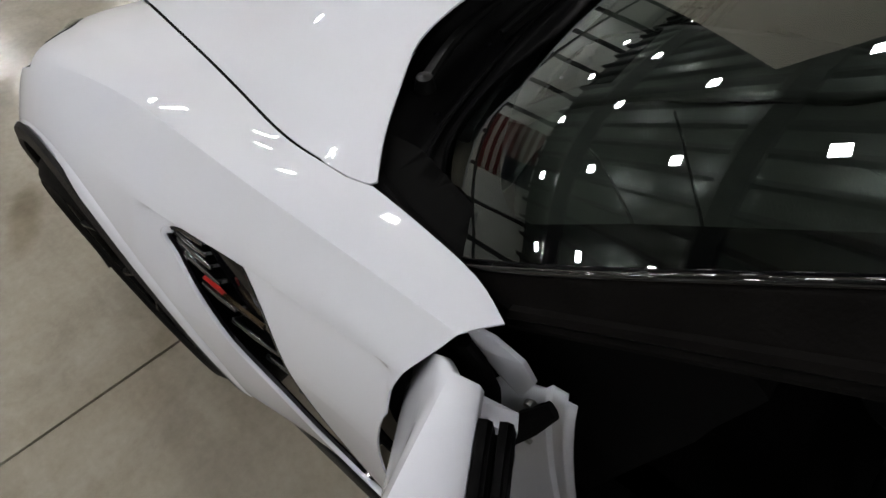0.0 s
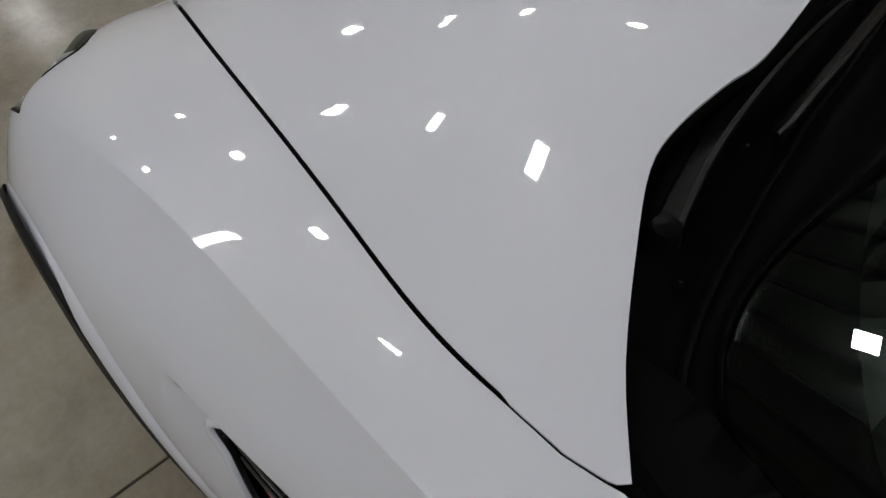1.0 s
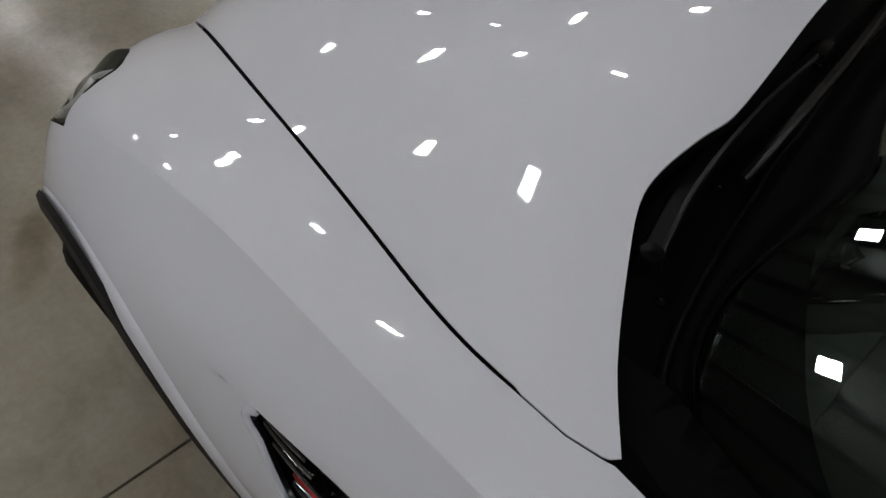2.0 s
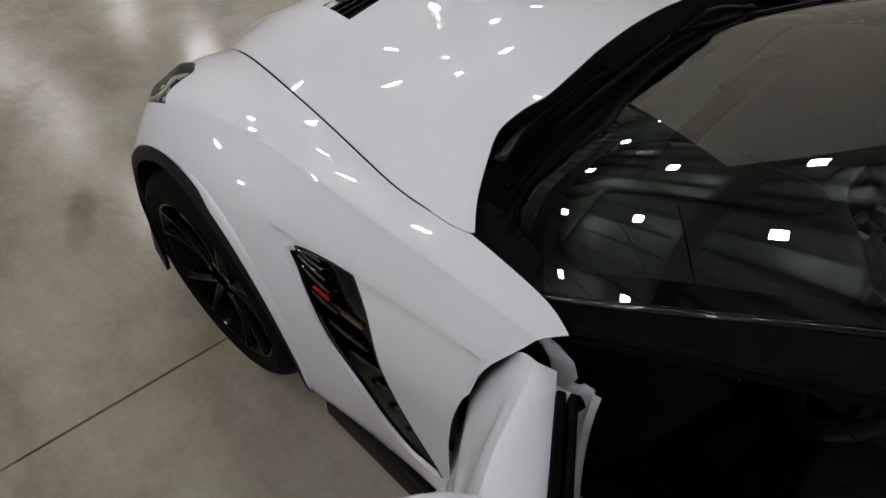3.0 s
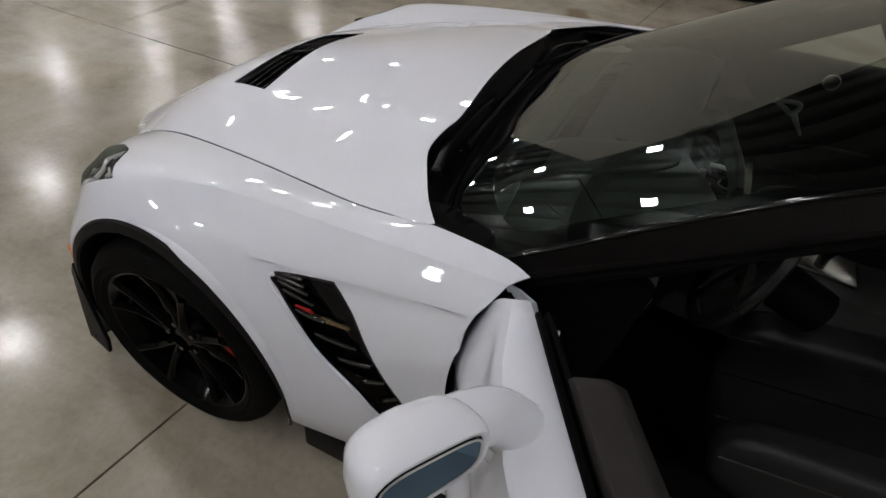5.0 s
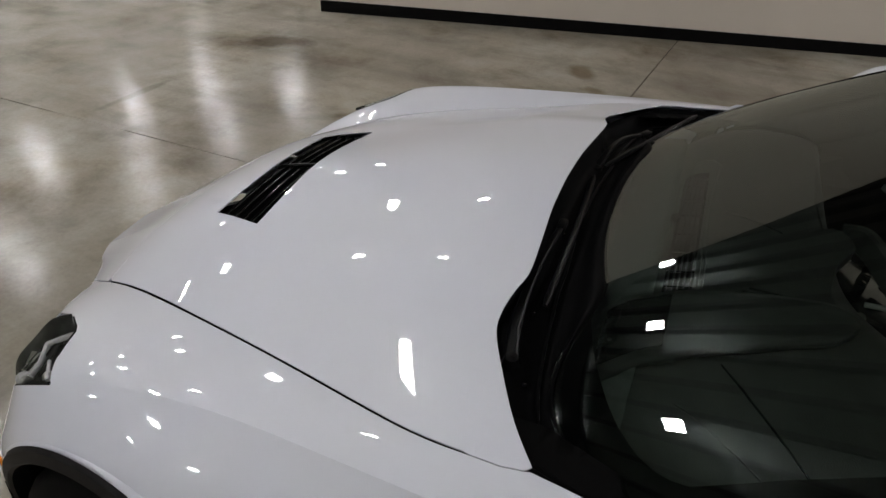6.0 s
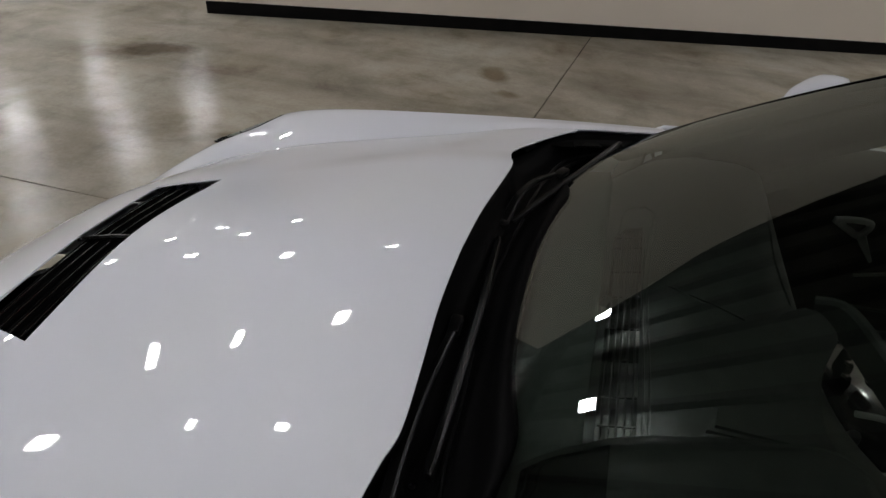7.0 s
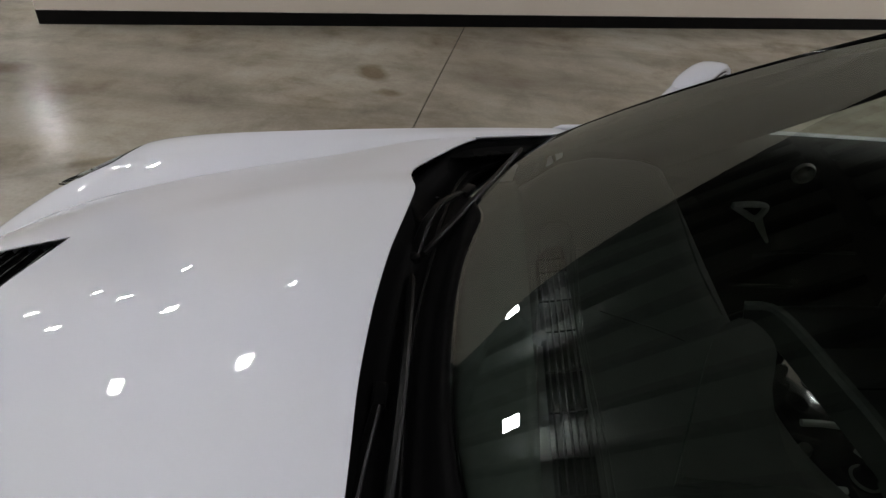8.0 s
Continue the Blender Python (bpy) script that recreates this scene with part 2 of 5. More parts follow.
def box(bm, size, m, bevel=0.0, seg=2):
    """A box of that size at the pose m, with rounded edges."""
    made = bmesh.ops.create_cube(bm, size=1)["verts"]
    bmesh.ops.scale(bm, vec=size, verts=made)
    if bevel:
        edges = list({e for v in made for e in v.link_edges})
        made = bmesh.ops.bevel(bm, geom=edges, offset=bevel, segments=seg, profile=0.5, affect="EDGES")["verts"]
    bmesh.ops.transform(bm, matrix=m, verts=list({v for v in made}))


def tube(bm, points, radius, sides=8, caps=True):
    """A tube along points; radius a number or one for each point."""
    P = [Vector(p) for p in points]
    rad = radius if hasattr(radius, "__len__") else [radius] * len(P)
    rings, side = [], None
    for i, p in enumerate(P):
        d = (P[min(i + 1, len(P) - 1)] - P[max(i - 1, 0)]).normalized()
        side = d.orthogonal().normalized() if side is None else (side - d * side.dot(d)).normalized()
        up = d.cross(side)
        rings.append([bm.verts.new(p + rad[i] * (math.cos(a) * side + math.sin(a) * up)) for a in [2 * math.pi * k / sides for k in range(sides)]])
    for a, b in zip(rings, rings[1:]):
        for k in range(sides):
            bm.faces.new((a[k], a[(k + 1) % sides], b[(k + 1) % sides], b[k]))
    if caps:
        bm.faces.new(rings[0][::-1])
        bm.faces.new(rings[-1])


def lathe(bm, profile, m, sides=64):
    """Turns (radius, along) pairs round the y axis, at the pose m; the profile is closed."""
    rings = []
    for k in range(sides):
        a = 2 * math.pi * k / sides
        rings.append([bm.verts.new(m @ Vector((r * math.cos(a), y, r * math.sin(a)))) for r, y in profile])
    n = len(profile)
    for k in range(sides):
        a, b = rings[k], rings[(k + 1) % sides]
        for i in range(n):
            bm.faces.new((a[i], a[(i + 1) % n], b[(i + 1) % n], b[i]))


def ribbon(bm, points, width, depth, face, chamfer=0.22):
    """A bar of chamfered section along points: width across the run, depth along the direction face."""
    P = [Vector(p) for p in points]
    rings = []
    for i, p in enumerate(P):
        d = (P[min(i + 1, len(P) - 1)] - P[max(i - 1, 0)]).normalized()
        side = d.cross(face).normalized()
        up = side.cross(d)
        w, h, c = width[i] / 2, depth[i] / 2, chamfer * min(width[i], depth[i])
        rings.append([bm.verts.new(p + side * a + up * b) for a, b in ((w, h - c), (w - c, h), (c - w, h), (-w, h - c), (-w, c - h), (c - w, -h), (w - c, -h), (w, c - h))])
    for a, b in zip(rings, rings[1:]):
        for k in range(8):
            bm.faces.new((a[k], a[(k + 1) % 8], b[(k + 1) % 8], b[k]))
    bm.faces.new(rings[0][::-1])
    bm.faces.new(rings[-1])


def pillow(bm, size, m, square=0.45, rows=14, cols=28):
    """A padded cushion: a rounded block, more box-like for a small square."""
    def sp(v, e):
        return math.copysign(abs(v) ** e, v)
    rings = []
    for i in range(1, rows):
        la = math.pi * (i / rows - 0.5)
        rings.append([bm.verts.new(m @ Vector((size[0] / 2 * sp(math.cos(la), square) * sp(math.cos(lo), square), size[1] / 2 * sp(math.cos(la), square) * sp(math.sin(lo), square), size[2] / 2 * sp(math.sin(la), square * 1.4))))
                      for lo in (2 * math.pi * k / cols for k in range(cols))])
    for a, b in zip(rings, rings[1:]):
        for k in range(cols):
            bm.faces.new((a[k], a[(k + 1) % cols], b[(k + 1) % cols], b[k]))
    bm.faces.new(rings[0][::-1])
    bm.faces.new(rings[-1])


def extrude_outline(bm, pts, depth):
    """A plate: the closed 3D outline pts, thickened by the vector depth."""
    a = [bm.verts.new(Vector(p)) for p in pts]
    b = [bm.verts.new(Vector(p) + Vector(depth)) for p in pts]
    bm.faces.new(a)
    bm.faces.new(b[::-1])
    for i in range(len(a)):
        j = (i + 1) % len(a)
        bm.faces.new((a[j], a[i], b[i], b[j]))


def spline(xs, ys):
    """A smooth curve through the pairs, as a function of arrays."""
    xs, ys = np.array(xs, float), np.array(ys, float)
    h, n = np.diff(xs), len(xs)                    # slopes that keep the bend even across the stations
    A, r = np.zeros((n, n)), np.zeros(n)
    A[0, :2], A[-1, -2:] = (2, 1), (1, 2)
    r[0], r[-1] = 3 * (ys[1] - ys[0]) / h[0], 3 * (ys[-1] - ys[-2]) / h[-1]
    for k in range(1, n - 1):
        A[k, k - 1:k + 2] = (h[k], 2 * (h[k - 1] + h[k]), h[k - 1])
        r[k] = 3 * (h[k] * (ys[k] - ys[k - 1]) / h[k - 1] + h[k - 1] * (ys[k + 1] - ys[k]) / h[k])
    d = np.linalg.solve(A, r)

    def at(x):
        x = np.clip(np.asarray(x, float), xs[0], xs[-1])
        i = np.clip(np.searchsorted(xs, x) - 1, 0, len(xs) - 2)
        h = xs[i + 1] - xs[i]
        t = (x - xs[i]) / h
        return ((2 * t**3 - 3 * t**2 + 1) * ys[i] + (t**3 - 2 * t**2 + t) * h * d[i]
                + (-2 * t**3 + 3 * t**2) * ys[i + 1] + (t**3 - t**2) * h * d[i + 1])
    return at


# ---------------------------------------------------------------- the form of the car's body
# x ahead of the front axle, y to the driver's side, z up. Lengthwise feature lines, each through
# the same stations; between them the sections are smooth, but for the fender's crease.
STATIONS = (-0.95, -0.67, -0.54, -0.36, -0.15, 0.10, 0.30, 0.50, 0.70, 0.92)
LINE_Y = [
    (0, 0, 0, 0, 0, 0, 0, 0, 0, 0),                                                # middle
    (0.40, 0.385, 0.367, 0.35, 0.33, 0.30, 0.275, 0.25, 0.22, 0.17),               # top of the bulge
    (0.53, 0.50, 0.485, 0.465, 0.445, 0.42, 0.40, 0.37, 0.31, 0.22),               # foot of the bulge
    (0.728, 0.721, 0.721, 0.684, 0.634, 0.576, 0.524, 0.470, 0.40, 0.27),          # bonnet seam
    (0.770, 0.762, 0.757, 0.738, 0.714, 0.695, 0.675, 0.60, 0.48, 0.31),           # fender top
    (0.812, 0.806, 0.803, 0.796, 0.791, 0.805, 0.80, 0.715, 0.57, 0.36),            # crease
    (0.853, 0.862, 0.868, 0.882, 0.892, 0.893, 0.876, 0.80, 0.65, 0.41),           # upper side
    (0.905, 0.903, 0.910, 0.938, 0.940, 0.928, 0.910, 0.855, 0.70, 0.45),           # middle of the side
    (0.915, 0.905, 0.918, 0.945, 0.950, 0.945, 0.920, 0.868, 0.71, 0.46),           # low side
    (0.885, 0.870, 0.880, 0.900, 0.920, 0.930, 0.905, 0.845, 0.69, 0.44),           # lower edge
]
LINE_Z = [
    (0.985, 0.976, 0.968, 0.946, 0.905, 0.848, 0.790, 0.695, 0.570, 0.43),
    (0.975, 0.962, 0.950, 0.926, 0.876, 0.814, 0.768, 0.682, 0.560, 0.42),
    (0.950, 0.936, 0.925, 0.903, 0.854, 0.797, 0.744, 0.657, 0.541, 0.41),
    (0.915, 0.900, 0.881, 0.847, 0.814, 0.768, 0.714, 0.630, 0.520, 0.40),
    (0.914, 0.896, 0.881, 0.856, 0.826, 0.788, 0.738, 0.650, 0.530, 0.39),
    (0.907, 0.886, 0.874, 0.857, 0.833, 0.790, 0.728, 0.610, 0.490, 0.37),
    (0.850, 0.808, 0.790, 0.770, 0.756, 0.715, 0.640, 0.520, 0.420, 0.34),
    (0.650, 0.640, 0.610, 0.590, 0.650, 0.640, 0.560, 0.450, 0.380, 0.31),
    (0.330, 0.330, 0.325, 0.320, 0.330, 0.330, 0.330, 0.300, 0.270, 0.24),
    (0.150, 0.150, 0.150, 0.150, 0.150, 0.150, 0.150, 0.160, 0.170, 0.18),
]
PULL = (0, 0.01, 0.03, 0.07, 0.14, 0.20, 0.24, 0.27, 0.29, 0.29)           # how far the nose sweeps back
FY = [spline(STATIONS, row) for row in LINE_Y]
FZ = [spline(STATIONS, row) for row in LINE_Z]
CREASE, SEAM = 5, 3


def body(u, s):
    """Places on the body for arrays u (station) and s (feature line; minus: the other side)."""
    u, s = np.broadcast_arrays(np.asarray(u, float), np.asarray(s, float))
    sign, a = np.where(s < 0, -1.0, 1.0), np.clip(np.abs(s), 0, 9)
    Y, Z = np.array([f(u) for f in FY]), np.array([f(u) for f in FZ])
    i = np.clip(np.floor(a).astype(int), 0, 8)
    t = a - i

    def pick(A, k, odd):
        k2 = np.abs(k)
        v = np.take_along_axis(A, np.clip(k2, 0, 9)[None], 0)[0]
        return np.where((k < 0) & odd, -v, v)

    def four(A, odd):
        p0, p1, p2, p3 = pick(A, i - 1, odd), pick(A, i, odd), pick(A, i + 1, odd), pick(A, i + 2, odd)
        hard = np.clip((0.12 - u) / 0.34, 0, 1)           # the crease softens towards the headlight
        p0 = np.where(i == CREASE, p0 + (2 * p1 - p2 - p0) * hard, p0)
        p3 = np.where(i + 1 == CREASE, p3 + (2 * p2 - p1 - p3) * hard, p3)
        p0 = np.where(i == SEAM, 2 * p1 - p2, p0)         # hood and fender are two panels
        p3 = np.where((i + 1 == SEAM) | (i == 8), 2 * p2 - p1, p3)
        return p0, p1, p2, p3

    QY, QZ = four(Y, True), four(Z, False)
    d01, d12, d23 = (np.hypot(QY[k + 1] - QY[k], QZ[k + 1] - QZ[k]) + 1e-6 for k in range(3))

    def inter(q):
        p0, p1, p2, p3 = q
        m1, m2 = (p2 - p0) / (d01 + d12) * d12, (p3 - p1) / (d12 + d23) * d12
        return (2 * t**3 - 3 * t**2 + 1) * p1 + (t**3 - 2 * t**2 + t) * m1 + (-2 * t**3 + 3 * t**2) * p2 + (t**3 - t**2) * m2

    # the ledge over the side vent: cut in below the upper side line, fading out to the rear
    run = np.clip((-0.285 - u) / 0.085, 0, 1) ** 1.3 * (0.62 + 0.38 * np.clip((-0.42 - u) / 0.16, 0, 1)) * np.clip((u + 0.82) / 0.42, 0, 1) ** 0.55
    below = np.clip((a - 6.0) / 0.08, 0, 1) * np.clip((7.05 - a) / 0.9, 0, 1) ** 1.5
    ledge = 0.044 * run * below
    w = np.clip((u - 0.25) / 0.67, 0, 1) ** 2
    x = u - w * np.interp(a, range(10), PULL)
    return np.stack([x, sign * (inter(QY) - ledge), inter(QZ)], -1)


GRID_U, GRID_S = np.meshgrid(np.linspace(-0.95, 0.92, 375), np.linspace(0, 9, 181), indexing="ij")
GRID_P = body(GRID_U, GRID_S)


def on_body(p):
    """The (u, s) of the body's place nearest to p."""
    side = -1 if p[1] < 0 else 1
    q = np.array((p[0], abs(p[1]), p[2]))
    k = np.unravel_index(((GRID_P - q) ** 2).sum(-1).argmin(), GRID_U.shape)
    u, s, du, ds = GRID_U[k], GRID_S[k], 0.005, 0.05
    for _ in range(7):
        uu, ss = np.meshgrid(u + np.linspace(-du, du, 7), np.clip(s + np.linspace(-ds, ds, 7), 0, 9), indexing="ij")
        j = np.unravel_index(((body(uu, ss) - q) ** 2).sum(-1).argmin(), uu.shape)
        u, s, du, ds = uu[j], ss[j], du / 2, ds / 2
    return (u, side * s)


def refine(loop, most):
    """Adds points along a closed loop of (u, s) so that no step is longer than most metres."""
    out = []
    for a, b in zip(loop, loop[1:] + loop[:1]):
        d = np.linalg.norm(body(a[0], a[1]) - body(b[0], b[1]))
        n = max(1, int(math.ceil(d / most)))
        out += [(a[0] + (b[0] - a[0]) * k / n, a[1] + (b[1] - a[1]) * k / n) for k in range(n)]
    return out


def inside(pts, loop):
    x, y = pts[:, 0], pts[:, 1]
    res = np.zeros(len(pts), bool)
    for (x0, y0), (x1, y1) in zip(loop, loop[1:] + loop[:1]):
        if y0 != y1:
            res ^= ((y0 > y) != (y1 > y)) & (x < (x1 - x0) * (y - y0) / (y1 - y0) + x0)
    return res


def curved(pts, n=6):
    """An open run of 3D points, smoothed."""
    P = [np.array(p, float) for p in pts]
    out = []
    for i in range(len(P) - 1):
        p0, p1, p2, p3 = P[max(i - 1, 0)], P[i], P[i + 1], P[min(i + 2, len(P) - 1)]
        for k in range(n):
            t = k / n
            out.append(0.5 * (2 * p1 + (p2 - p0) * t + (2 * p0 - 5 * p1 + 4 * p2 - p3) * t**2 + (3 * p1 - p0 - 3 * p2 + p3) * t**3))
    return out + [P[-1]]


from mathutils.geometry import delaunay_2d_cdt


def skin(outer, holes=(), du=0.018, ds=0.125, edge=0.012, shape=body, extra=()):
    """Verts and faces of a sheet of the body within the loop outer and outside the holes, all in (u, s)."""
    K = 8.0                                                     # evens out the two units
    loops = [refine(list(l), edge) for l in (outer, *holes)]
    lo, hi = np.array(loops[0]).min(0), np.array(loops[0]).max(0)
    uu, ss = np.meshgrid(np.arange(math.ceil(lo[0] / du) * du, hi[0], du), np.sort(np.concatenate([np.arange(math.ceil(lo[1] / ds) * ds, hi[1], ds), [v for v in extra if lo[1] < v < hi[1]]])), indexing="ij")
    pts = np.stack([uu.ravel(), ss.ravel()], 1)
    keep = inside(pts, loops[0])
    for l in loops[1:]:
        keep &= ~inside(pts, l)
    rim = np.array([p for l in loops for p in l]) * (K, 1)
    pts = pts[keep]
    q = pts * (K, 1)
    near = np.array([(((rim - p) ** 2).sum(1)).min() for p in q]) if len(q) else np.zeros(0)
    pts = pts[near > 0.055 ** 2]
    verts, edges = [], []
    for l in loops:
        n = len(verts)
        verts += [Vector((p[0] * K, p[1])) for p in l]
        edges += [(n + k, n + (k + 1) % len(l)) for k in range(len(l))]
    verts += [Vector((p[0] * K, p[1])) for p in pts]
    V, _, F, _, _, _ = delaunay_2d_cdt(verts, edges, [], 0, 1e-6)
    flat = np.array([(v[0] / K, v[1]) for v in V])
    mids = np.array([flat[list(f)].mean(0) for f in F])
    ok = inside(mids, loops[0])
    for l in loops[1:]:
        ok &= ~inside(mids, l)
    return shape(flat[:, 0], flat[:, 1]), [tuple(f) for f, k in zip(F, ok) if k], flat


def outward(verts, faces):
    """Turns the faces so that they look away from the car's core."""
    V = np.asarray(verts)
    out = []
    for f in faces:
        a, b, c = V[f[0]], V[f[1]], V[f[2]]
        n, m = np.cross(b - a, c - a), (a + b + c) / 3
        core = np.array((min(m[0], 0.3), 0, 0.45))
        out.append(f if n @ (m - core) >= 0 else tuple(reversed(f)))
    return out


def normal_at(u, s, shape=body):
    """Outward normals of the body at arrays u, s."""
    e, d = 2e-3, 1e-2
    n = np.cross(shape(u + e, s) - shape(u - e, s), shape(u, s + d) - shape(u, s - d))
    n = n / np.linalg.norm(n, axis=-1, keepdims=True).clip(1e-12)
    p = shape(u, s)
    core = np.stack([np.minimum(p[..., 0], 0.3), 0 * p[..., 1], 0 * p[..., 2] + 0.45], -1)
    return n * np.where(((p - core) * n).sum(-1) < 0, -1, 1)[..., None]


def sheet(name, outer, holes, material, parent, label="", mirror=False, thick=0.006, shape=body, **kw):
    """A curved panel of the body with its thickness, shaded by the form's own normals."""
    V, F, flat = skin(outer, holes, shape=shape, **kw)
    F = outward(V, F)
    N = len(V)
    nv = normal_at(flat[:, 0], flat[:, 1], shape)
    verts = np.concatenate([V, V - nv * thick])
    tris = np.array(F)
    mids = flat[tris].mean(1)[:, None]
    near = flat[tris] * 0.75 + mids * 0.25
    ln = normal_at(near[..., 0], near[..., 1], shape)
    count = {}
    for f in F:
        for k in range(3):
            a, b2 = f[k], f[(k + 1) % 3]
            count[(a, b2)] = 1
    rim = [(b2, a, a + N, b2 + N) for a, b2 in count if (b2, a) not in count]
    faces = F + [tuple(i + N for i in reversed(f)) for f in F] + rim
    normals = [tuple(n) for t in ln for n in t] + [tuple(-n) for t in ln for n in t[::-1]]
    for q in rim:
        a, b2, c2 = verts[q[0]], verts[q[1]], verts[q[2]]
        n = np.cross(b2 - a, c2 - a)
        normals += [tuple(n / max(np.linalg.norm(n), 1e-12))] * 4
    if mirror:
        verts = verts * (1, -1, 1)
        it, flipped = iter(normals), []
        for f in faces:
            group = [next(it) for _ in f]
            flipped += [(n[0], -n[1], n[2]) for n in reversed(group)]
        normals, faces = flipped, [tuple(reversed(f)) for f in faces]
    me = bpy.data.meshes.new(name)
    me.from_pydata(verts.tolist(), [], faces)
    me.materials.append(material)
    me.polygons.foreach_set("use_smooth", [True] * len(me.polygons))
    me.normals_split_custom_set(normals)
    ob = new(name, me)
    ob.parent = parent
    if label:
        tagged(ob, label)
    return ob


# ---------------------------------------------------------------- the hall
def hall(x, y, z=0.0):
    """Hall coordinates (along the wall, away from it, up) to the world; the wall's face is y = 0."""
    c, s = math.cos(HALL_TURN), math.sin(HALL_TURN)
    return Vector((c * x - s * y, -4.665 + s * x + c * y, z))


def hall_pose(x, y, z=0.0):
    return Matrix.Translation(hall(x, y, z)) @ Matrix.Rotation(HALL_TURN, 4, "Z")


def meet(i, j):
    """Where the floor's cross joint i and long joint j meet."""
    x0, y0, pitch_x, pitch_y = -0.045, -1.11, 6.1, 6.1
    y = y0 + pitch_y * j
    for _ in range(6):
        x = x0 + pitch_x * i + 0.103 * y
        y = y0 + pitch_y * j + 0.0158 * x
    return Vector((x, y, 0))


bm = bmesh.new()
box(bm, (70, 70, 0.2), pose(0, 0, -0.112))
floor_bed = new("floor", bpy.data.meshes.new("floor"))
bm.to_mesh(floor_bed.data)
bm.free()
floor_bed.data.materials.append(JOINT)
tagged(floor_bed, "polished grey-brown concrete floor with saw-cut joints", "floor", kind="structure")
for i in range(-5, 5):
    for j in range(-4, 4):
        q = [meet(i, j), meet(i + 1, j), meet(i + 1, j + 1), meet(i, j + 1)]
        mid = sum(q, Vector()) / 4
        q = [p + (mid - p).normalized() * 0.0045 for p in q]
        bm = bmesh.new()
        extrude_outline(bm, q, (0, 0, -0.012))
        edges = [e for e in bm.edges if all(abs(v.co.z) < 1e-5 for v in e.verts)]
        bmesh.ops.bevel(bm, geom=edges, offset=0.0015, segments=1, affect="EDGES")
        part("slab", bm, CONCRETE, floor_bed, smooth=False)


def wall(name, a, b, height, label, thick=0.2, material=BEIGE, board=True):
    """A wall from a to b in hall coordinates, its face on the line and its thickness to the right of it."""
    A, B = hall(*a), hall(*b)
    d = (B - A).normalized()
    n = Vector((-d.y, d.x, 0))
    bm = bmesh.new()
    extrude_outline(bm, [A, B, B + Vector((0, 0, height)), A + Vector((0, 0, height))], n * thick)
    me = bpy.data.meshes.new(name)
    bmesh.ops.recalc_face_normals(bm, faces=bm.faces)
    bm.to_mesh(me)
    bm.free()
    me.materials.append(material)
    ob = tagged(new(name, me), label, "wall", kind="structure")
    if board:
        bm = bmesh.new()
        A2, B2 = A - n * 0.012, B - n * 0.012
        extrude_outline(bm, [A2, B2, B2 + Vector((0, 0, 0.105)), A2 + Vector((0, 0, 0.105))], n * 0.0115)
        bmesh.ops.recalc_face_normals(bm, faces=bm.faces)
        me = bpy.data.meshes.new("baseboard")
        bm.to_mesh(me)
        bm.free()
        me.materials.append(BASEBOARD)
        tagged(new("baseboard", me), "black rubber baseboard along the wall", "baseboard", kind="structure")
    return ob


WALL_TOP = 3.71
WALL_END = 2.87
wall("wall_side", (WALL_END, 0), (-16, 0), WALL_TOP, "plain beige painted partition wall of a show hall")
wall("wall_return", (WALL_END, -5), (WALL_END, -0.2), WALL_TOP, "beige partition wall turning a corner", board=True)


def roof(x, y, z=0.0):
    """Coordinates along the roof's lamp rows, across them, and up."""
    c, s = math.cos(ROOF_TURN), math.sin(ROOF_TURN)
    return Vector((3.339 + c * x - s * y, -6.359 + s * x + c * y, z))


def roof_pose(x, y, z=0.0):
    return Matrix.Translation(roof(x, y, z)) @ Matrix.Rotation(ROOF_TURN, 4, "Z")


def structure(name, bm, material, label, category, group=""):
    me = bpy.data.meshes.new(name)
    bm.to_mesh(me)
    bm.free()
    me.materials.append(material)
    return tagged(new(name, me), label, category, group, "structure")


X0, X1, Y0, Y1 = -22.0, 12.5, -19.0, 19.0
for name, mid, size in (("wall_front", (X1 + 0.1, (Y0 + Y1) / 2), (0.2, Y1 - Y0, CEIL)), ("wall_rear", (X0 - 0.1, (Y0 + Y1) / 2), (0.2, Y1 - Y0, CEIL)),
                        ("wall_far", ((X0 + X1) / 2, Y0 - 0.1), (X1 - X0, 0.2, CEIL)), ("wall_opposite", ((X0 + X1) / 2, Y1 + 0.1), (X1 - X0, 0.2, CEIL))):
    bm = bmesh.new()
    box(bm, size, roof_pose(*mid, CEIL / 2))
    structure(name, bm, METAL_WALL, "pale metal siding wall of the hall", "wall")
for k in range(20):
    bm = bmesh.new()
    box(bm, (0.22, 0.2, CEIL), roof_pose(X1 - 0.11, -18.05 + 1.93 * k, CEIL / 2))
    structure("wall_post", bm, BEAM, "dark steel post on the end wall", "post", "wall posts")
for z in (2.1, 4.2):
    bm = bmesh.new()
    box(bm, (0.1, Y1 - Y0, 0.12), roof_pose(X1 - 0.05, (Y0 + Y1) / 2, z))
    structure("wall_rail", bm, BEAM, "dark steel rail on the end wall", "rail")
bm = bmesh.new()
box(bm, (X1 - X0, Y1 - Y0, 0.1), roof_pose((X0 + X1) / 2, (Y0 + Y1) / 2, CEIL + 0.05))
structure("ceiling", bm, ROOFDECK, "grey-green insulated roof deck", "ceiling")
for k in range(int((Y1 - Y0) / 0.9)):
    bm = bmesh.new()
    box(bm, (X1 - X0, 0.15, 0.22), roof_pose((X0 + X1) / 2, Y0 + 0.4 + 0.9 * k, CEIL - 0.11))
    structure("purlin", bm, PURLIN, "thin dark steel purlin under the roof deck", "purlin", "roof purlins")


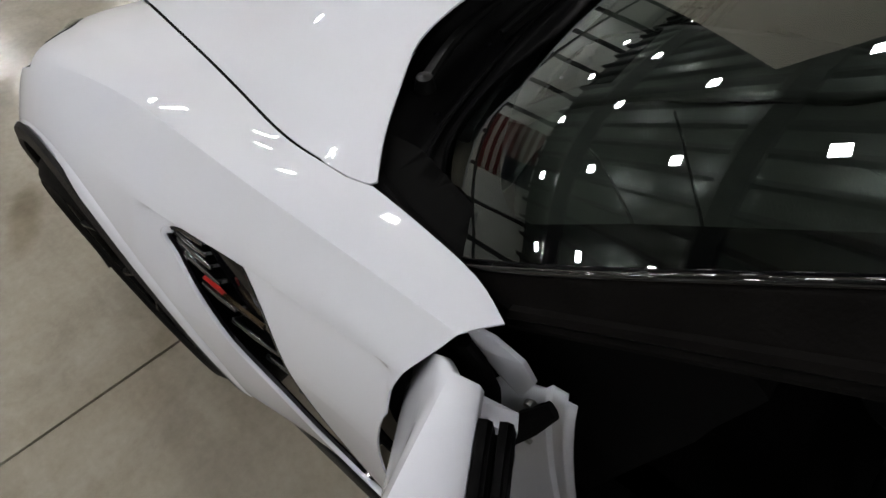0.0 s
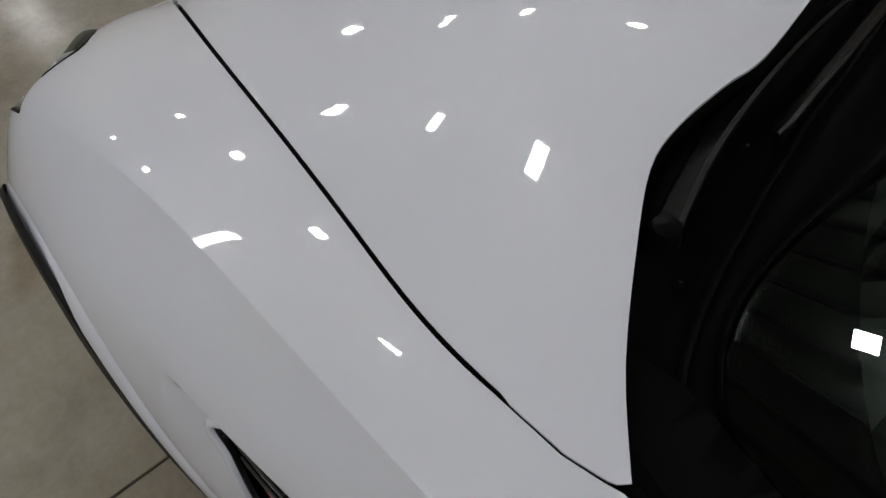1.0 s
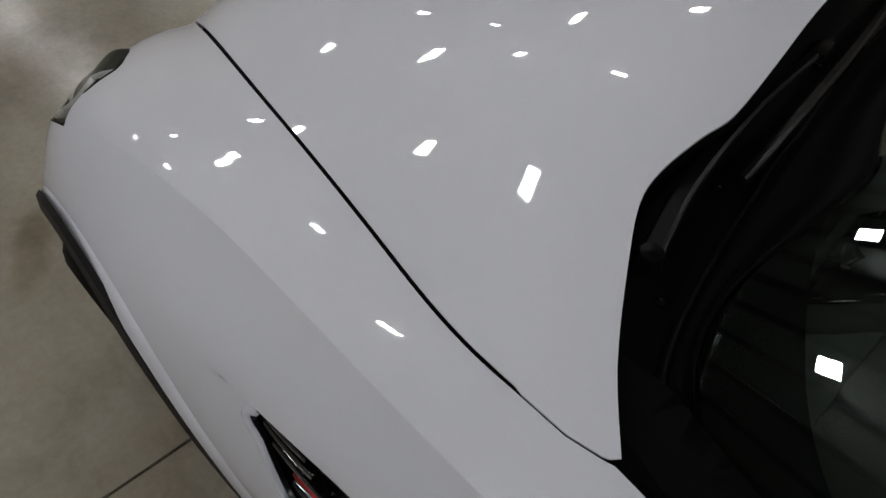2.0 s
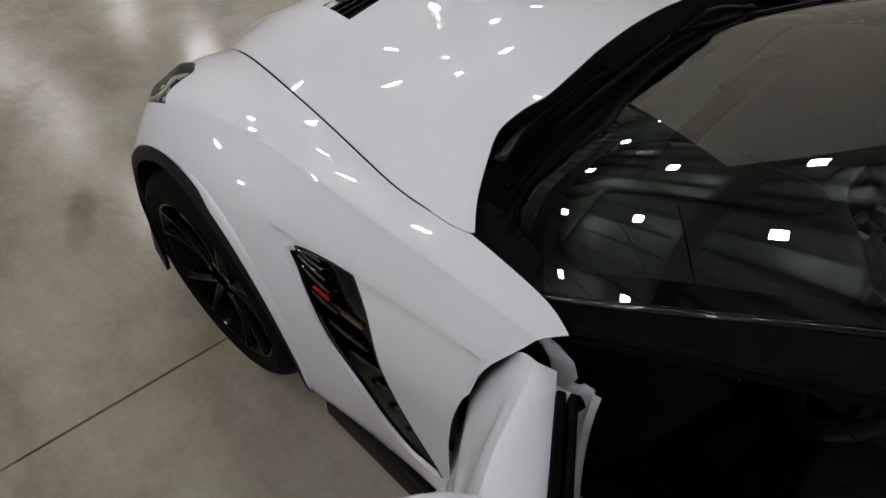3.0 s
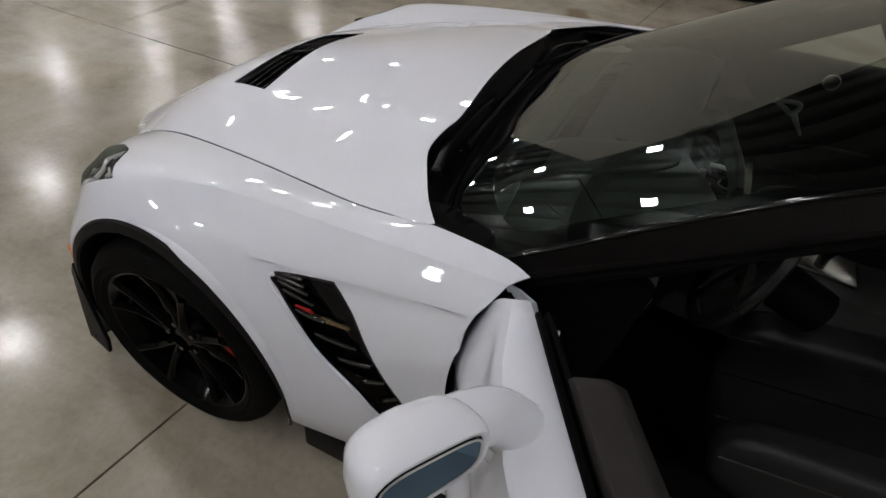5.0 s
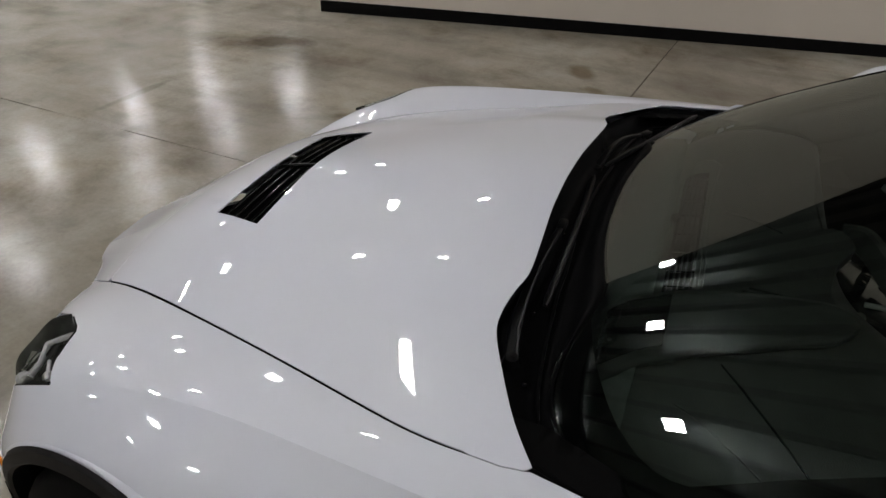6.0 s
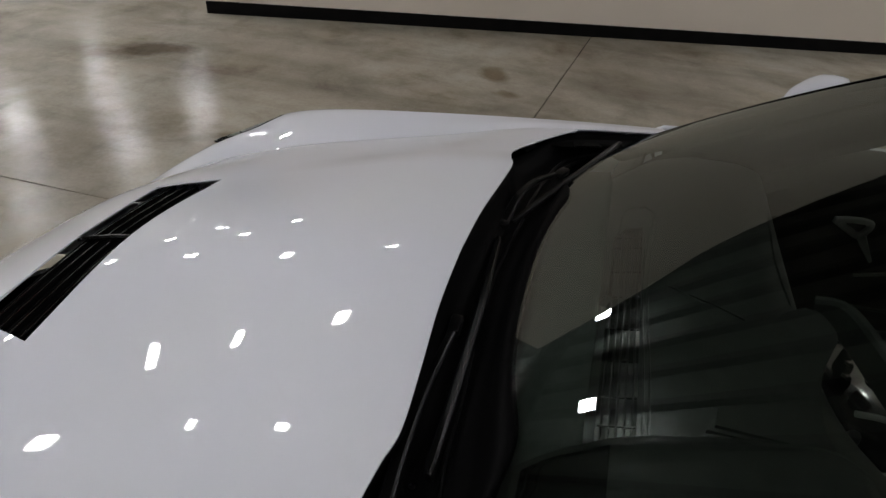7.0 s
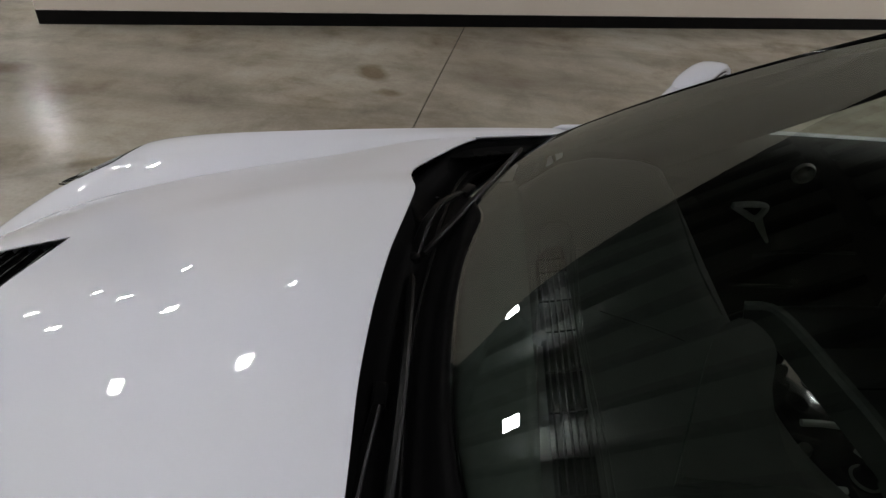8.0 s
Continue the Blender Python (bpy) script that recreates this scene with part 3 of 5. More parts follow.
def roof_beam(x):
    bm = bmesh.new()
    box(bm, (0.20, Y1 - Y0, 0.02), roof_pose(x, (Y0 + Y1) / 2, CEIL - 0.18))
    box(bm, (0.20, Y1 - Y0, 0.02), roof_pose(x, (Y0 + Y1) / 2, CEIL - 0.62))
    box(bm, (0.015, Y1 - Y0, 0.42), roof_pose(x, (Y0 + Y1) / 2, CEIL - 0.40))
    structure("roof_beam", bm, BEAM, "dark steel roof rafter under the deck", "beam", "roof rafters")


for k in range(-3, 2):
    roof_beam(6.554 * k + 1.7)

# flag on the end wall
flag = new("flag")
for k in range(13):
    bm = bmesh.new()
    z = 6.15 - 0.150 * (k + 0.5)
    y0, y1 = 1.97, 5.24 if k > 6 else 3.95
    P = [(X1 - 0.26 + 0.012 * math.sin(2.1 * t * 5 + 0.3 * k), y0 + (y1 - y0) * t) for t in np.linspace(0, 1, 9)]
    for (xa, ya), (xb, yb) in zip(P, P[1:]):
        q = [roof(xa, ya, z - 0.075), roof(xb, yb, z - 0.075), roof(xb, yb, z + 0.075), roof(xa, ya, z + 0.075)]
        bm.faces.new([bm.verts.new(p) for p in q])
    part("stripe", bm, CLOTH_RED if k % 2 == 0 else CLOTH_WHITE, flag, smooth=False)
bm = bmesh.new()
extrude_outline(bm, [roof(X1 - 0.27, 3.95, 5.10), roof(X1 - 0.27, 5.24, 5.10), roof(X1 - 0.27, 5.24, 6.15), roof(X1 - 0.27, 3.95, 6.15)], (0.01, 0, 0))
part("canton", bm, CLOTH_BLUE, flag, "dark blue corner field", smooth=False)
tagged(flag, "large red and white striped flag hung on the end wall", "flag")


def ceiling_lamp():
    root = new("ceiling_lamp")
    bm = bmesh.new()
    box(bm, (0.16, 0.16, 0.10), pose(0, 0, 0.062), 0.015)
    part("housing", bm, HOUSING, root)
    bm = bmesh.new()
    box(bm, (0.31, 0.31, 0.02), pose(0, 0, 0.0), 0.005)
    part("diffuser", bm, LIGHT, root, "bright square acrylic lens")
    bm = bmesh.new()
    tube(bm, [(0, 0, 0.08), (0, 0, 0.78)], 0.012)
    part("hanger_rod", bm, BEAM, root)
    return tagged(root, "square white high-bay lamp hanging from the roof deck", "lamp", "ceiling lamps")


LAMP_Z = 5.5
LAMP_TURN = math.atan2(0.06, 3.2)     # the lamp rows run almost square to the car


def lamp_pose(i, j):
    """Row and column of the lamp grid to the world."""
    return Matrix.Translation((3.5 + 3.2 * i - 0.06 * j, -6.9 + 0.06 * i + 2.98 * j, LAMP_Z)) @ Matrix.Rotation(LAMP_TURN, 4, "Z")


lamp = ceiling_lamp()
# i below -2 and j above 3: unseen lamps, added to fill left and rear
places = [(i, j) for i in range(0, 4) for j in range(-2, 3)] + [(i, j) for i in range(-5, -2) for j in range(-1, 3)] + [(-1, 3)] + [(i, 4) for i in range(-4, 0)] + [(i, j) for i in range(0, 3) for j in (4, 5)]
lamp.matrix_basis = lamp_pose(*places[0])
for p in places[1:]:
    copy_thing(lamp, lamp_pose(*p))

# ---------------------------------------------------------------- the car: outer panels
car = tagged(new("sports_car"), "white two-seat sports car with black wheels and an open door", "car")

HOOD_END = [(-0.667, 0.714, 0.90), (-0.621, 0.653, 0.90), (-0.576, 0.571, 0.895), (-0.541, 0.500, 0.90), (-0.534, 0.455, 0.915),
            (-0.541, 0.405, 0.935), (-0.550, 0.360, 0.95), (-0.543, 0.260, 0.96), (-0.532, 0.136, 0.965), (-0.528, 0.0, 0.967)]
us = np.linspace(0.50, -0.655, 40)
half_end = [on_body(p) for p in curved(HOOD_END, 4)]


def seam(u):
    """The seam between hood and fender bows outwards a little just before its rear corner."""
    return 3.0 + 0.11 * math.exp(-((u + 0.622) / 0.030) ** 2)


left = [(u, seam(u) - 0.012) for u in us] + half_end
right = [(u, seam(u) - 0.004) for u in us] + half_end
outline = left + [(u, -s) for u, s in right[-2::-1]] + [(0.519, s) for s in np.linspace(-2.9, 2.9, 14)]
vent_half = [on_body(p) for p in curved([(0.302, 0.0, 0.79), (0.304, 0.13, 0.785), (0.306, 0.253, 0.767)], 4)]
vent_half += [on_body(p) for p in curved([(0.141, 0.291, 0.80), (0.149, 0.15, 0.825), (0.152, 0.0, 0.833)], 4)]
vent = vent_half + [(u, -s) for u, s in vent_half[-2:0:-1]]
hood = sheet("hood", outline, [vent], PAINT, car, "white painted hood with a raised middle", thick=0.003)

SHUT = [(-0.905, 0.777, 0.91), (-0.878, 0.806, 0.902), (-0.863, 0.835, 0.893), (-0.838, 0.876, 0.858), (-0.815, 0.901, 0.78),
        (-0.808, 0.906, 0.69), (-0.812, 0.900, 0.60), (-0.826, 0.905, 0.50), (-0.848, 0.91, 0.40), (-0.86, 0.91, 0.34)]
ARCH_R = 0.398
angles = np.radians(np.linspace(-22, 208, 48))
arch = [on_body((ARCH_R * math.cos(a), 0.94, 0.327 + ARCH_R * math.sin(a))) for a in angles]
VENT_UP = [(-0.362, 0.880, 0.737), (-0.42, 0.872, 0.748), (-0.500, 0.862, 0.758)]
VENT_BACK = [(-0.500, 0.862, 0.758), (-0.557, 0.885, 0.715), (-0.607, 0.898, 0.655), (-0.665, 0.898, 0.575), (-0.734, 0.900, 0.500), (-0.815, 0.902, 0.425)]
VENT_FRONT = [(-0.815, 0.902, 0.415), (-0.733, 0.900, 0.400), (-0.654, 0.900, 0.440), (-0.587, 0.903, 0.503), (-0.505, 0.908, 0.572), (-0.429, 0.910, 0.652), (-0.374, 0.897, 0.704), (-0.353, 0.890, 0.721), (-0.350, 0.885, 0.731), (-0.362, 0.880, 0.737)]
side_vent = [on_body(p) for p in curved(VENT_UP, 4)[:-1] + curved(VENT_BACK, 4)[:-1] + curved(VENT_FRONT, 4)[:-1]]
HEADLIGHT = [(0.300, 0.695, 0.766), (0.250, 0.765, 0.762), (0.196, 0.824, 0.751), (0.300, 0.828, 0.704), (0.444, 0.800, 0.607), (0.52, 0.70, 0.60), (0.50, 0.62, 0.66), (0.40, 0.64, 0.72)]
lamp_hole = [on_body(p) for p in HEADLIGHT]
edge_top = [on_body(p) for p in curved([(-0.667, 0.722, 0.90), (-0.76, 0.735, 0.905), (-0.85, 0.752, 0.91), (-0.905, 0.777, 0.91)], 4)]
a0, a1 = arch[0], arch[-1]
f_rest = edge_top + [on_body(p) for p in curved(SHUT, 4)[1:]] + [(-0.60, 8.75), (a1[0] - 0.02, 8.6)] + arch[::-1] + [(a0[0] + 0.03, 8.6), (0.72, 8.6), (0.72, 3.04)]
for flip, gap in ((False, 0.042), (True, 0.015)):
    f_out = [(u, seam(u) + gap) for u in np.linspace(0.52, -0.655, 40)] + f_rest
    sheet("front_fender", f_out, [side_vent, lamp_hole], PAINT, car, "white fender with a sharp crease and a side vent", mirror=flip, thick=0.003, extra=(6.0375, 6.075, 6.1125, 6.15, 6.2))

nose = [(0.5205, s) for s in np.linspace(-3.0, 3.0, 20)] + [(0.725, 3.0), (0.725, 8.6), (0.915, 8.6)] + [(0.915, s) for s in np.linspace(8, -8, 30)] + [(0.915, -8.6), (0.725, -8.6), (0.725, -3.0)]
sheet("front_bumper", nose, [], PAINT, car, "white front bumper nose")
bm = bmesh.new()
extrude_outline(bm, [(0.90 - 0.25 * (y / 0.45) ** 2 * 0.5, y, z) for y, z in [(-0.40, 0.2), (0.40, 0.2), (0.36, 0.32), (0.2, 0.36), (-0.2, 0.36), (-0.36, 0.32)]], (-0.03, 0, 0))
part("grille", bm, GLOSS, car, "black front grille")
bm = bmesh.new()
edge = [(0.95 - 0.55 * abs(k / 12) ** 2.6, 0.93 * k / 12, 0.115) for k in range(-12, 13)]
extrude_outline(bm, edge + [(0.38, 0.86, 0.115), (0.38, -0.86, 0.115)], (0, 0, 0.012))
part("front_splitter", bm, TRIM, car, "black front splitter")
for sd in (1, -1):
    bm = bmesh.new()
    extrude_outline(bm, [(x, y * sd, z) for x, y, z in ((0.44, 0.925, 0.10), (0.335, 0.944, 0.096), (0.328, 0.940, 0.15), (0.345, 0.935, 0.25), (0.372, 0.925, 0.36), (0.405, 0.905, 0.42), (0.45, 0.893, 0.36), (0.47, 0.900, 0.20))], (0, -0.012 * sd, 0))
    part("splitter_end", bm, TRIM, car)

# dark structure under the gaps
for sd in (1, -1):
    # unseen sheet, added so that the gap to the door stays dark
    bm = bmesh.new()
    rim = curved(SHUT[1:], 3)
    extrude_outline(bm, [(p[0] + 0.020, (p[1] - 0.052) * sd, p[2] - 0.035) for p in rim] + [(-0.82, 0.66 * sd, 0.34), (-0.84, 0.66 * sd, 0.84)], (0.006, 0, 0))
    part("gap_blackout", bm, INNER, car, "black sheet added to darken the gap behind the fender", smooth=False)
for sd in (1, -1):
    V, F, _ = skin([(0.5, 2.6), (0.5, 3.6), (-0.9, 3.6), (-0.9, 2.9), (-0.66, 2.6)], du=0.03, ds=0.2)
    finish("seam_gutter", (V - (0, 0, 0.022)).tolist(), outward(V, F), INNER, car, thick=0.004, mirror=sd < 0)


def grid_mesh(fn, us, vs):
    V = [tuple(fn(u, v)) for u in us for v in vs]
    m = len(vs)
    F = [(i * m + j, i * m + j + 1, (i + 1) * m + j + 1, (i + 1) * m + j) for i in range(len(us) - 1) for j in range(m - 1)]
    return V, F


# ---------------------------------------------------------------- vents and lamps
bm = bmesh.new()
box(bm, (0.26, 0.70, 0.01), pose(0.22, 0, 0.715, 0, 12, 0))
part("vent_tray", bm, INNER, car)
for k in range(4):                                     # slats across the hood vent
    x = 0.176 + 0.033 * k
    run_pts = []
    for y in np.linspace(-0.285, 0.285, 19):
        q = body(*on_body((x, y, 0.8)))
        run_pts.append(Vector((x, y, q[2] - 0.014)))
    bm = bmesh.new()
    ribbon(bm, [p + Vector((0.004, 0, -0.010)) for p in run_pts], [0.022] * 19, [0.004] * 19, Vector((-0.75, 0, 0.66)))
    slat = part("vent_slat", bm, INNER, car)
    bm = bmesh.new()
    tube(bm, run_pts, 0.0022, 6)
    part("slat_edge", bm, LOUVRE, slat, "gloss black front edge")
bm = bmesh.new()
ribbon(bm, [(0.148, 0, 0.824), (0.20, 0, 0.812), (0.26, 0, 0.794), (0.305, 0, 0.779)], [0.012] * 4, [0.012] * 4, Vector((0, 0, 1)), 0.35)
part("vent_divider", bm, LOUVRE, car)

vent_mid = np.array([body(*p) for p in side_vent])
for flip in (1, -1):
    bm = bmesh.new()
    extrude_outline(bm, [(p[0], (p[1] - 0.055) * flip, p[2]) for p in vent_mid[::2]], (0, -0.004 * flip, 0))
    part("vent_backing", bm, INNER, car, smooth=False)
    rim_out = [Vector((p[0], (p[1] - 0.004) * flip, p[2])) for p in vent_mid]
    bm = bmesh.new()
    tube(bm, rim_out + rim_out[:1], 0.005, 6, False)
    part("vent_rim", bm, GLOSS, car)

    lip = [body(*on_body(p)) for p in curved(VENT_FRONT, 5)]
    bm = bmesh.new()
    tube(bm, [(p[0] + 0.004, (p[1] + 0.0005) * flip, p[2] - 0.002) for p in lip], [0.002] + [0.0065] * (len(lip) - 2) + [0.003], 10)
    part("vent_lip", bm, PAINT, car, "rounded white lip in front of the side vent", sharp=60)

    def vent_at(t, w):
        """A place in the side vent: t from its top to its tip, w from its front edge to its back edge."""
        F_ = np.array([p for p in curved(VENT_FRONT[::-1], 6)])
        B_ = np.array([p for p in curved(VENT_BACK, 6)])
        f = np.array([np.interp(t, np.linspace(0, 1, len(F_)), F_[:, c]) for c in range(3)])
        b = np.array([np.interp(t, np.linspace(0, 1, len(B_)), B_[:, c]) for c in range(3)])
        q = f + (b - f) * w
        return Vector((q[0], q[1] * flip, q[2]))

    bm = bmesh.new()
    extrude_outline(bm, [vent_at(t, 0.97) + Vector((0, -0.012 * flip, 0)) for t in (0.03, 0.12, 0.22, 0.32, 0.45, 0.60, 0.75, 0.88)] + [vent_at(t, w) + Vector((0, -0.018 * flip, 0)) for t, w in ((0.80, 0.80), (0.60, 0.72), (0.40, 0.66), (0.24, 0.52), (0.14, 0.46), (0.06, 0.44))], (0, -0.004 * flip, 0))
    part("vent_cover", bm, PIANO, car, smooth=False)
    for k in range(10):                                # louvres
        t = 0.09 + 0.082 * k
        a, b = vent_at(t, 0.04), vent_at(t, 0.68 if t > 0.42 else 0.42)
        inw = Vector((0, -0.012 * flip, 0))
        bm = bmesh.new()
        tip = Vector((-0.010, -0.028 * flip, -0.012))
        extrude_outline(bm, [a + inw, b + inw, b + inw + tip, a + inw + tip], (0.002, 0, 0.006))
        ribbon(bm, [a + inw, a.lerp(b, 0.5) + inw, b + inw], [0.013, 0.013, 0.009], [0.007, 0.007, 0.005], Vector((0, flip, 0.55)).normalized(), 0.4)
        part("vent_louvre", bm, LOUVRE, car, sharp=50)
    a, b = Vector((-0.418, 0.892 * flip, 0.660)), Vector((-0.565, 0.888 * flip, 0.672))
    d, up = (b - a).normalized(), Vector((0.25, 0, 1)).normalized()
    bm = bmesh.new()
    extrude_outline(bm, [a + d * 0.045 + up * 0.004, b + up * 0.006, b - up * 0.007 - d * 0.006, a + d * 0.028 - up * 0.012], (0, -0.005 * flip, 0))
    badge = part("badge", bm, GOLD, car, "small gold and red side badge", smooth=False)
    bm = bmesh.new()
    extrude_outline(bm, [a + up * 0.012, a + d * 0.042 + up * 0.012, a + d * 0.052 - up * 0.006, a + d * 0.018 - up * 0.008], (0, -0.006 * flip, 0))
    part("red_mark", bm, RED, badge, smooth=False)

LENS_REAR = np.array([body(*on_body(p)) for p in ((0.40, 0.64, 0.72), (0.300, 0.695, 0.766), (0.250, 0.765, 0.762), (0.196, 0.824, 0.751), (0.300, 0.828, 0.704), (0.444, 0.800, 0.607))])
LENS_FRONT = np.array(curved([LENS_REAR[0], (0.434, 0.665, 0.686), (0.451, 0.707, 0.657), (0.455, 0.754, 0.633), LENS_REAR[-1]], 6))


def lens_at(s, t, depth=0.0):
    """A place on the headlight's cover: s from its top to its tip, t from its rear edge to its front edge."""
    r = np.array([np.interp(s, np.linspace(0, 1, len(LENS_REAR)), LENS_REAR[:, k]) for k in range(3)])
    f = np.array([np.interp(s, np.linspace(0, 1, len(LENS_FRONT)), LENS_FRONT[:, k]) for k in range(3)])
    q = r + (f - r) * t + np.array((0.30, 0.55, 0.45)) * (0.003 * math.sin(math.pi * t) * math.sin(math.pi * s) - depth)
    return Vector(q)


for flip in (1, -1):
    V, F = grid_mesh(lambda s, t: lens_at(s, t, 0.003 + 0.05 * math.sin(math.pi * min(1, t)) * math.sin(math.pi * s)), np.linspace(0, 1, 24), np.linspace(0, 1, 12))
    lamp_body = finish("headlight", V, outward(V, F), INNER, car, "headlight with a dark bezel under a clear cover", mirror=flip < 0, thick=0.003)
    V, F = grid_mesh(lens_at, np.linspace(0, 1, 24), np.linspace(0, 1, 12))
    cover = finish("lens", V, outward(V, F), CLEAR, lamp_body, "clear bulging lens", mirror=flip < 0)
    cover.visible_shadow = False
    for name, run, r in (("light_strip", ((0.24, 0.03), (0.34, 0.30), (0.44, 0.55)), 0.005), ("light_strip", ((0.44, 0.55), (0.58, 0.48), (0.72, 0.30)), 0.005),
                         ("rim_strip", ((0.62, 0.12), (0.58, 0.22), (0.52, 0.30)), 0.003), ("rim_strip", ((0.24, 0.03), (0.40, 0.03), (0.56, 0.03)), 0.003)):
        bm = bmesh.new()
        tube(bm, [lens_at(s, t, 0.009) for s, t in run], r * 1.25, 8)
        part(name, bm, LENSWHITE, lamp_body, "pale light strip", mirror=flip < 0)
    bm = bmesh.new()
    extrude_outline(bm, [lens_at(s, t, 0.016) for s, t in ((0.56, 0.72), (0.66, 0.60), (0.84, 0.70), (0.80, 0.90), (0.62, 0.92))], (-0.004, -0.004, -0.004))
    part("reflector", bm, CHROME, lamp_body, "bright reflector", smooth=False, mirror=flip < 0)
    for k in range(5):
        t = 0.10 + 0.15 * k
        bm = bmesh.new()
        tube(bm, [lens_at(0.30 + 0.05 * k, t, 0.016), lens_at(0.66 + 0.03 * k, t, 0.016)], 0.003, 6)
        part("bezel_rib", bm, LOUVRE, lamp_body, mirror=flip < 0)
    edge_run = [lens_at(s, 0.0, 0.001) for s in np.linspace(0.05, 0.95, 16)]
    bm = bmesh.new()
    tube(bm, edge_run, 0.003, 6)
    part("lamp_seal", bm, INNER, lamp_body, "black edge of the cover", mirror=flip < 0)
    for s, t, r in ((0.84, 0.42, 0.016), (0.80, 0.22, 0.013), (0.88, 0.66, 0.014), (0.62, 0.20, 0.012)):
        bm = bmesh.new()
        bmesh.ops.create_icosphere(bm, subdivisions=2, radius=r, matrix=Matrix.Translation(lens_at(s, t, 0.018)))
        part("projector", bm, CHROME if r < 0.0135 else LENSWHITE, lamp_body, mirror=flip < 0)
    bm = bmesh.new()
    box(bm, (0.012, 0.01, 0.055), pose(0.41, 0.888 * flip, 0.447, 0, 15, -25 * flip), 0.003)
    part("side_marker", bm, AMBER, car, "amber side marker lamp")

# ---------------------------------------------------------------- wheels
def wheel(x, side, radius, width, rim_r):
    """A wheel with its axle at (x, side); its outer face looks away from the car."""
    sg = 1 if side > 0 else -1
    M = pose(x, side, radius) @ Matrix.Diagonal((1, sg, 1, 1))
    bm = bmesh.new()
    w = width
    lathe(bm, [(rim_r, 0), (rim_r + 0.012, 0.005), (rim_r + 0.016, 0.0085), (rim_r + 0.020, 0.006), (rim_r + 0.034, 0.009), (rim_r + 0.036, 0.0115), (rim_r + 0.040, 0.009), (radius - 0.03, 0.006), (radius - 0.012, -0.008), (radius, -0.03), (radius, -w + 0.03), (radius - 0.012, -w + 0.008), (rim_r, -w)], M)
    wheel_part = part("wheel", bm, RUBBER, car, "wide low-profile tyre on a black split-spoke wheel")
    bm = bmesh.new()
    lathe(bm, [(rim_r + 0.002, -0.001), (rim_r + 0.003, -0.006), (rim_r - 0.006, -0.02), (rim_r - 0.03, -0.05), (rim_r - 0.03, -w + 0.01), (rim_r - 0.037, -w + 0.01), (rim_r - 0.037, -0.045), (rim_r - 0.012, -0.012), (rim_r - 0.006, -0.003)], M)
    part("rim", bm, WHEEL, wheel_part, "gloss black rim")
    face = Vector((0, sg, 0))
    for k in range(5):
        for off in (-1, 1):
            a = 2 * math.pi * k / 5 + 0.35
            pts = []
            for t in (0, 0.2, 0.4, 0.6, 0.8, 1.0):
                r = 0.042 + (rim_r - 0.046) * t
                b = a + off * (0.10 + 0.115 * t + 0.05 * t * t)
                pts.append(M @ Vector((r * math.cos(b), -0.040 + 0.026 * t ** 1.6, r * math.sin(b))))
            bm = bmesh.new()
            ribbon(bm, pts, (0.042, 0.031, 0.025, 0.023, 0.026, 0.038), (0.040, 0.034, 0.030, 0.027, 0.026, 0.030), face, 0.42)
            part("spoke", bm, WHEEL, wheel_part, sharp=25)
    bm = bmesh.new()
    lathe(bm, [(0.001, -0.03), (0.034, -0.03), (0.06, -0.045), (0.075, -0.06), (0.07, -0.09), (0.001, -0.09)], M, 32)
    part("hub", bm, WHEEL, wheel_part)
    for k in range(5):
        a = 2 * math.pi * k / 5
        bm = bmesh.new()
        lathe(bm, [(0.001, -0.022), (0.008, -0.022), (0.0105, -0.045), (0.001, -0.045)], M @ Matrix.Translation((0.052 * math.cos(a), 0, 0.052 * math.sin(a))), 8)
        part("lug_nut", bm, LOUVRE, wheel_part)
    bm = bmesh.new()
    lathe(bm, [(0.08, -0.115), (0.188, -0.115), (0.188, -0.14), (0.08, -0.14)], M, 48)
    part("brake_disc", bm, STEEL, car)
    bm = bmesh.new()
    pts = [M @ Vector((0.160 * math.cos(a), -0.076, 0.160 * math.sin(a))) for a in np.radians(np.linspace(140, 200, 9))]
    tube(bm, pts, [0.02] + [0.034] * 7 + [0.02], 8)
    part("brake_caliper", bm, RED, car, "red brake caliper")


